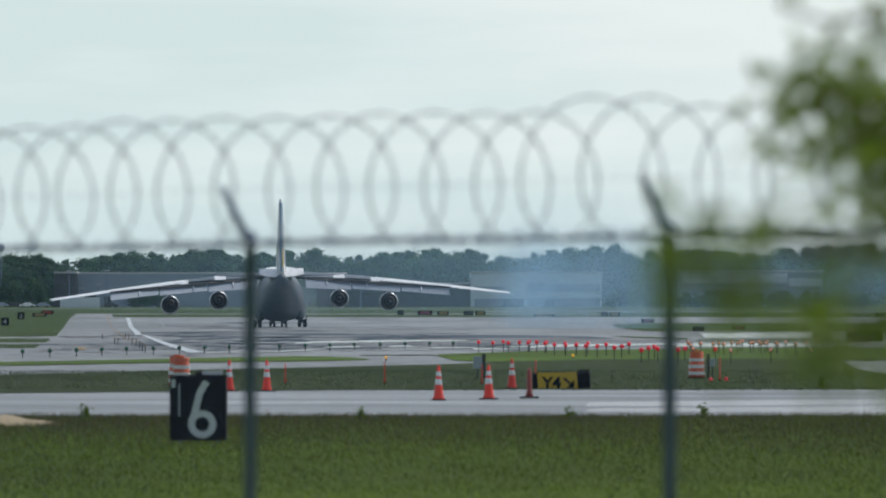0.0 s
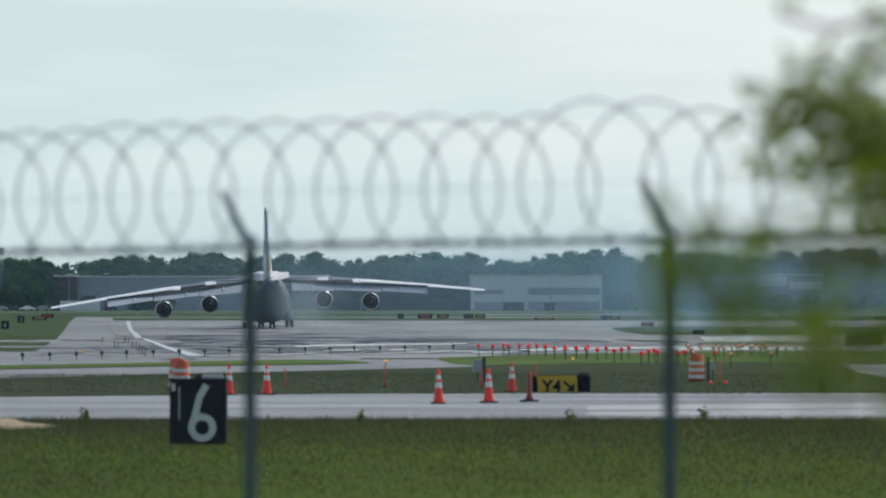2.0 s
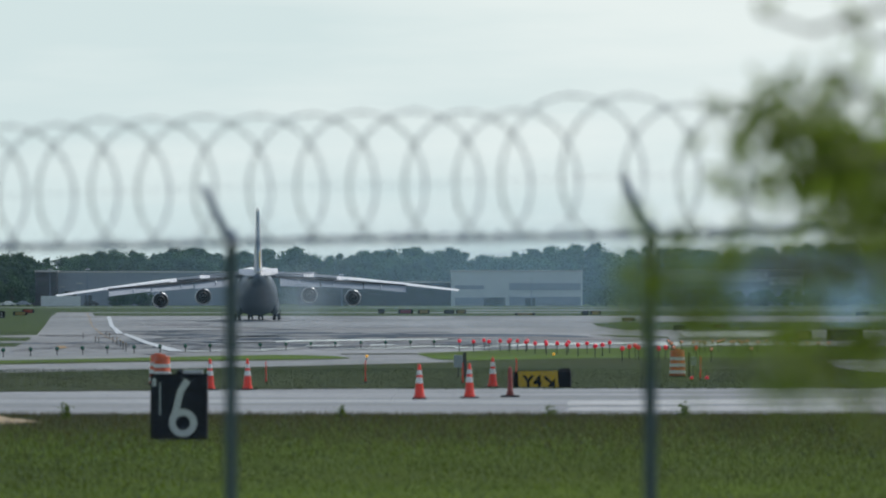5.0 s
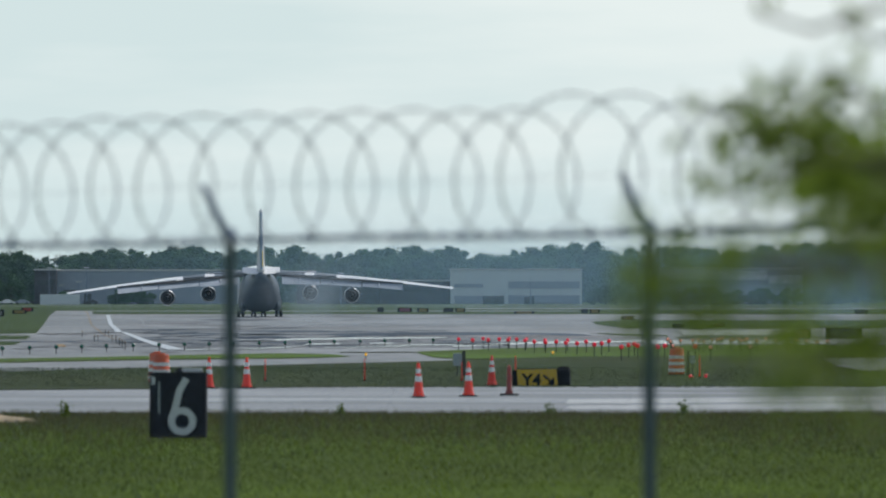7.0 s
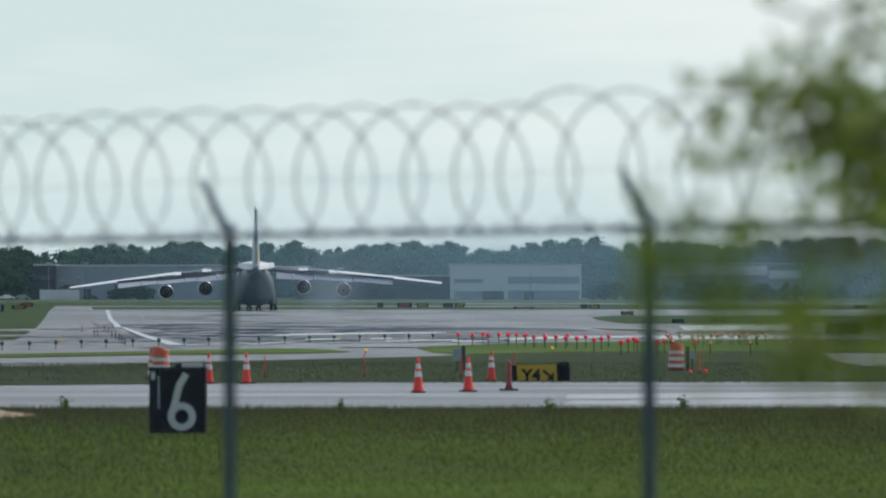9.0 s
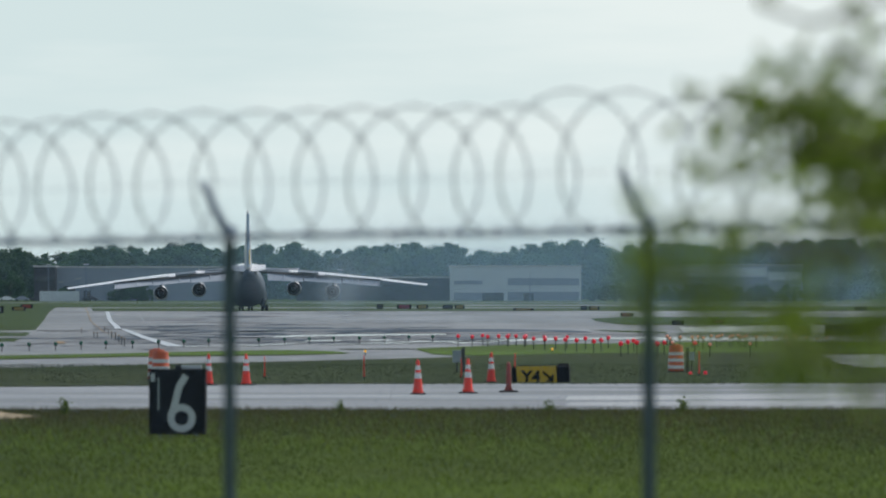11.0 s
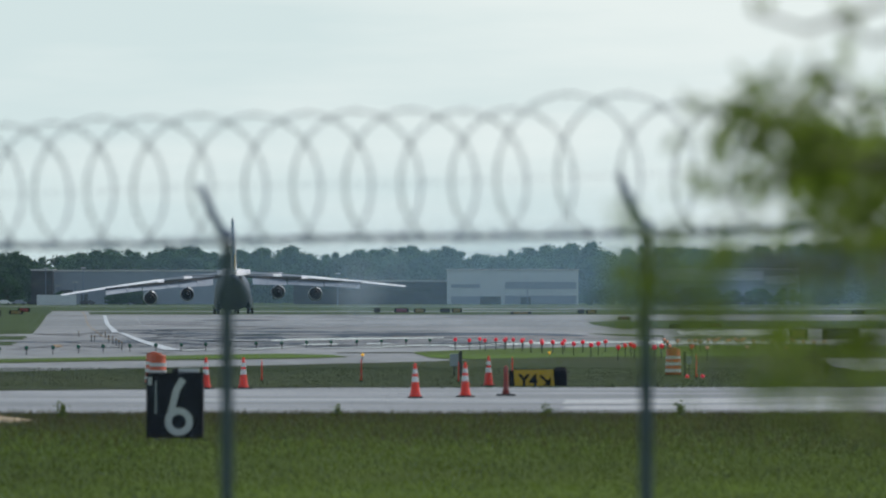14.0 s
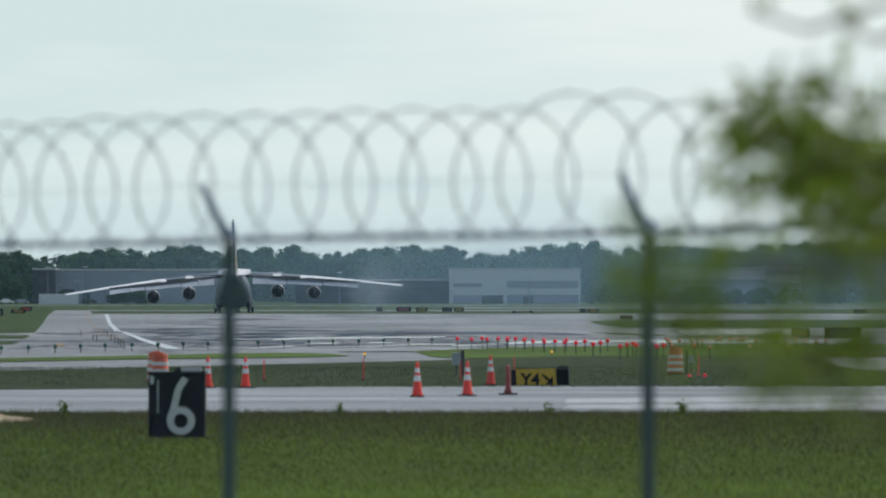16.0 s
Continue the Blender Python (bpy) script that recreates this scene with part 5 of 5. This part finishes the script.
# each sheet lays a bluish airlight tint over what stands behind it
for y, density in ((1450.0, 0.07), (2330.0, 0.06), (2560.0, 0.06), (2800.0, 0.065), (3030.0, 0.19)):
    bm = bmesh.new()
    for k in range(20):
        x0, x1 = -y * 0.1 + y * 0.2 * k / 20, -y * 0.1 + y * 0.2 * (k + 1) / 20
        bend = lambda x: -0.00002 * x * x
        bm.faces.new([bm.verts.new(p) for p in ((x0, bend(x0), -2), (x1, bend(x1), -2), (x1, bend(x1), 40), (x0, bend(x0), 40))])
    h = part("haze_sheet", bm, haze_sheet_material(density, y))
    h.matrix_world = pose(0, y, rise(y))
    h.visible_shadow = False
    tagged(h, "thin bluish sheet standing in for haze over the airfield", "haze", "", "structure")


# ---- tyre smoke ----
def smoke_material(colour, density):
    m = bpy.data.materials.new("thin_smoke")
    m.use_nodes = True
    nt = m.node_tree
    nt.nodes.clear()
    out = nt.nodes.new("ShaderNodeOutputMaterial")
    tr = nt.nodes.new("ShaderNodeBsdfTransparent")
    df = nt.nodes.new("ShaderNodeBsdfDiffuse")
    df.inputs[0].default_value = (*colour, 1)
    tl = nt.nodes.new("ShaderNodeBsdfTranslucent")
    tl.inputs[0].default_value = (*colour, 1)
    half = nt.nodes.new("ShaderNodeMixShader")
    half.inputs[0].default_value = 0.5
    nt.links.new(df.outputs[0], half.inputs[1])
    nt.links.new(tl.outputs[0], half.inputs[2])
    mx = nt.nodes.new("ShaderNodeMixShader")
    mx.inputs[0].default_value = density
    nt.links.new(tr.outputs[0], mx.inputs[1])
    nt.links.new(half.outputs[0], mx.inputs[2])
    nt.links.new(mx.outputs[0], out.inputs[0])
    return m


SMOKE = smoke_material((0.40, 0.64, 0.85), 0.014)
DUST = smoke_material((0.52, 0.62, 0.68), 0.008)
def puff(seed, r, material, label, category, group):
    """A rigid lump of smoke: shells of one uneven body within one another."""
    rnd = random.Random(seed)
    bm = bmesh.new()
    off = Vector((seed * 7.3, 0, 0))
    for k in (1.0, 0.86, 0.72, 0.58, 0.44, 0.3):
        q = bmesh.ops.create_icosphere(bm, subdivisions=3, radius=1.0)
        for v in q["verts"]:
            n = noise.noise(v.co * 1.3 + off) + 0.5 * noise.noise(v.co * 3.1 + off)
            v.co = v.co * (1 + 0.45 * n) * r * k
            v.co.y *= 0.6
            v.co.z *= 1.15
    me = mesh_of(category, bm, material)
    ob = tagged(new(category + "_puff", me), label, category, group)
    ob.visible_shadow = False
    return ob


PUFFS = []
rnd = random.Random(8)
for k in range(16):
    PUFFS.append((puff(k + 1, rnd.uniform(3.5, 6.5), SMOKE, "thin blue tyre smoke drifting over the runway", "smoke", "tyre smoke"), rnd.uniform(-10, 10), rnd.uniform(0.5, 11.5), rnd.uniform(-15, 15), rnd.uniform(0.8, 1.25)))


DUSTS = [(puff(k + 40, rnd.uniform(2.4, 4.4), DUST, "thin pale dust hanging over the runway", "dust", "blown dust"), rnd.uniform(-5, 9), rnd.uniform(2.0, 6.5), rnd.uniform(-8, 8)) for k in range(8)]


# ---- what moves ----
ROLL = [
    (0, -26.22, 1630.5, -0.90), (0.5, -27.43, 1655.0, -1.00), (1, -28.33, 1679.0, -1.43), (1.5, -29.11, 1702.7, -2.01),
    (2, -29.72, 1725.9, -2.37), (2.5, -30.21, 1748.7, -2.36), (3, -30.42, 1771.2, -1.91), (3.5, -30.60, 1793.2, -1.27),
    (4, -30.51, 1814.9, -0.86), (6.5, -30.69, 1917.2, -0.77), (7, -31.11, 1936.5, -0.77), (7.5, -31.51, 1955.4, -0.63),
    (8, -32.00, 1973.9, -0.60), (8.5, -32.51, 1992.0, -0.77), (9, -33.17, 2009.8, -0.73), (11.5, -36.67, 2092.6, -0.49),
    (12, -37.49, 2108.0, -0.29), (12.5, -38.19, 2123.0, -0.29), (13, -38.77, 2137.6, -0.65), (13.5, -39.25, 2151.9, -1.18),
    (14, -39.75, 2165.8, -1.45), (14.5, -40.21, 2179.3, -1.46), (15, -40.61, 2192.4, -1.35), (15.5, -40.87, 2205.1, -1.34),
    (16, -41.00, 2217.5, -1.57),
]


SWAY = [(0, 0.000, 0.000), (1.5, -0.010, -0.015), (2.5, -0.015, -0.035), (3.5, -0.043, -0.070), (5, -0.040, -0.070), (7, -0.038, -0.075), (8, -0.020, -0.050), (9, 0.006, -0.014), (10, -0.010, -0.030), (11.3, -0.025, -0.040), (12.5, -0.040, -0.065), (14.5, -0.058, -0.076), (16, -0.064, -0.082)]
REACH = [(0, 0.085, 0.010), (2, 0.070, -0.020), (4, 0.045, -0.050), (6.5, 0.010, -0.055), (8, -0.020, -0.050), (9, 0.000, -0.015), (11.3, 0.000, -0.040), (12, -0.010, -0.050), (14, 0.010, -0.060), (16, 0.040, -0.060)]
SWAYING = [(crest, 1.0, 0.0), (high_tip, 0.2, 0.0), (far_tip, 0.2, 0.0), (low_bough, 0.4, 0.2), (low_twig, 0.4, 0.25), (side_twig, 0.4, 0.2), (post_twig, 0.42, 0.25), (upper, 1.0, 0.0), (middle, 0.8, 0.1), (tip, 1.1, 0.0), (lower, 0.4, 0.2), (drooping, 0.45, 0.3), (hanging, 0.4, 0.2)]


def sway_rows(lag, table):
    rows = []
    for k in range(33):
        t = 0.5 * k
        u, v = between(table, max(0.0, t - lag))
        w = 0.0 if t == 0 else 1.0
        rows.append((t, u + w * 0.006 * math.sin(2.6 * t + 9 * lag), v + w * 0.004 * math.sin(3.3 * t + 5 * lag)))
    return rows



def motions():
    walk(aircraft, [(t, pose(x, y, rise(y) + 0.02, 0, lean, 1.6)) for t, x, y, lean in ROLL])
    for ob, dx, z, dy, k in PUFFS:
        rows = []
        for t in (0, 1, 2, 3, 4, 6, 8, 10, 13, 16):
            drift = 20.0 + k * (10.5 * t) + dx * (1 + 0.22 * t)
            rows.append((t, pose(drift, 1520 + dy, z * (1 + 0.02 * t), 0, 3 * t * k, 4 * t)))
        walk(ob, rows)
    for ob, dx, z, dy in DUSTS:
        walk(ob, [(t, pose(-25 + dx + 1.1 * t, 1672 + dy, z + 0.12 * t, 0, 2 * t, 3 * t)) for t in (0, 2, 4, 7, 10, 13, 16)])
    for ob, gain, lag in SWAYING:
        walk(ob, [(t, pose(gain * u, 0, gain * v)) for t, u, v in sway_rows(lag, SWAY)])
    for ob, lag in ((reaching, 0.05), (wisp, 0.1)):
        walk(ob, [(t, pose(u, 0, v)) for t, u, v in sway_rows(lag, REACH)])


motions()
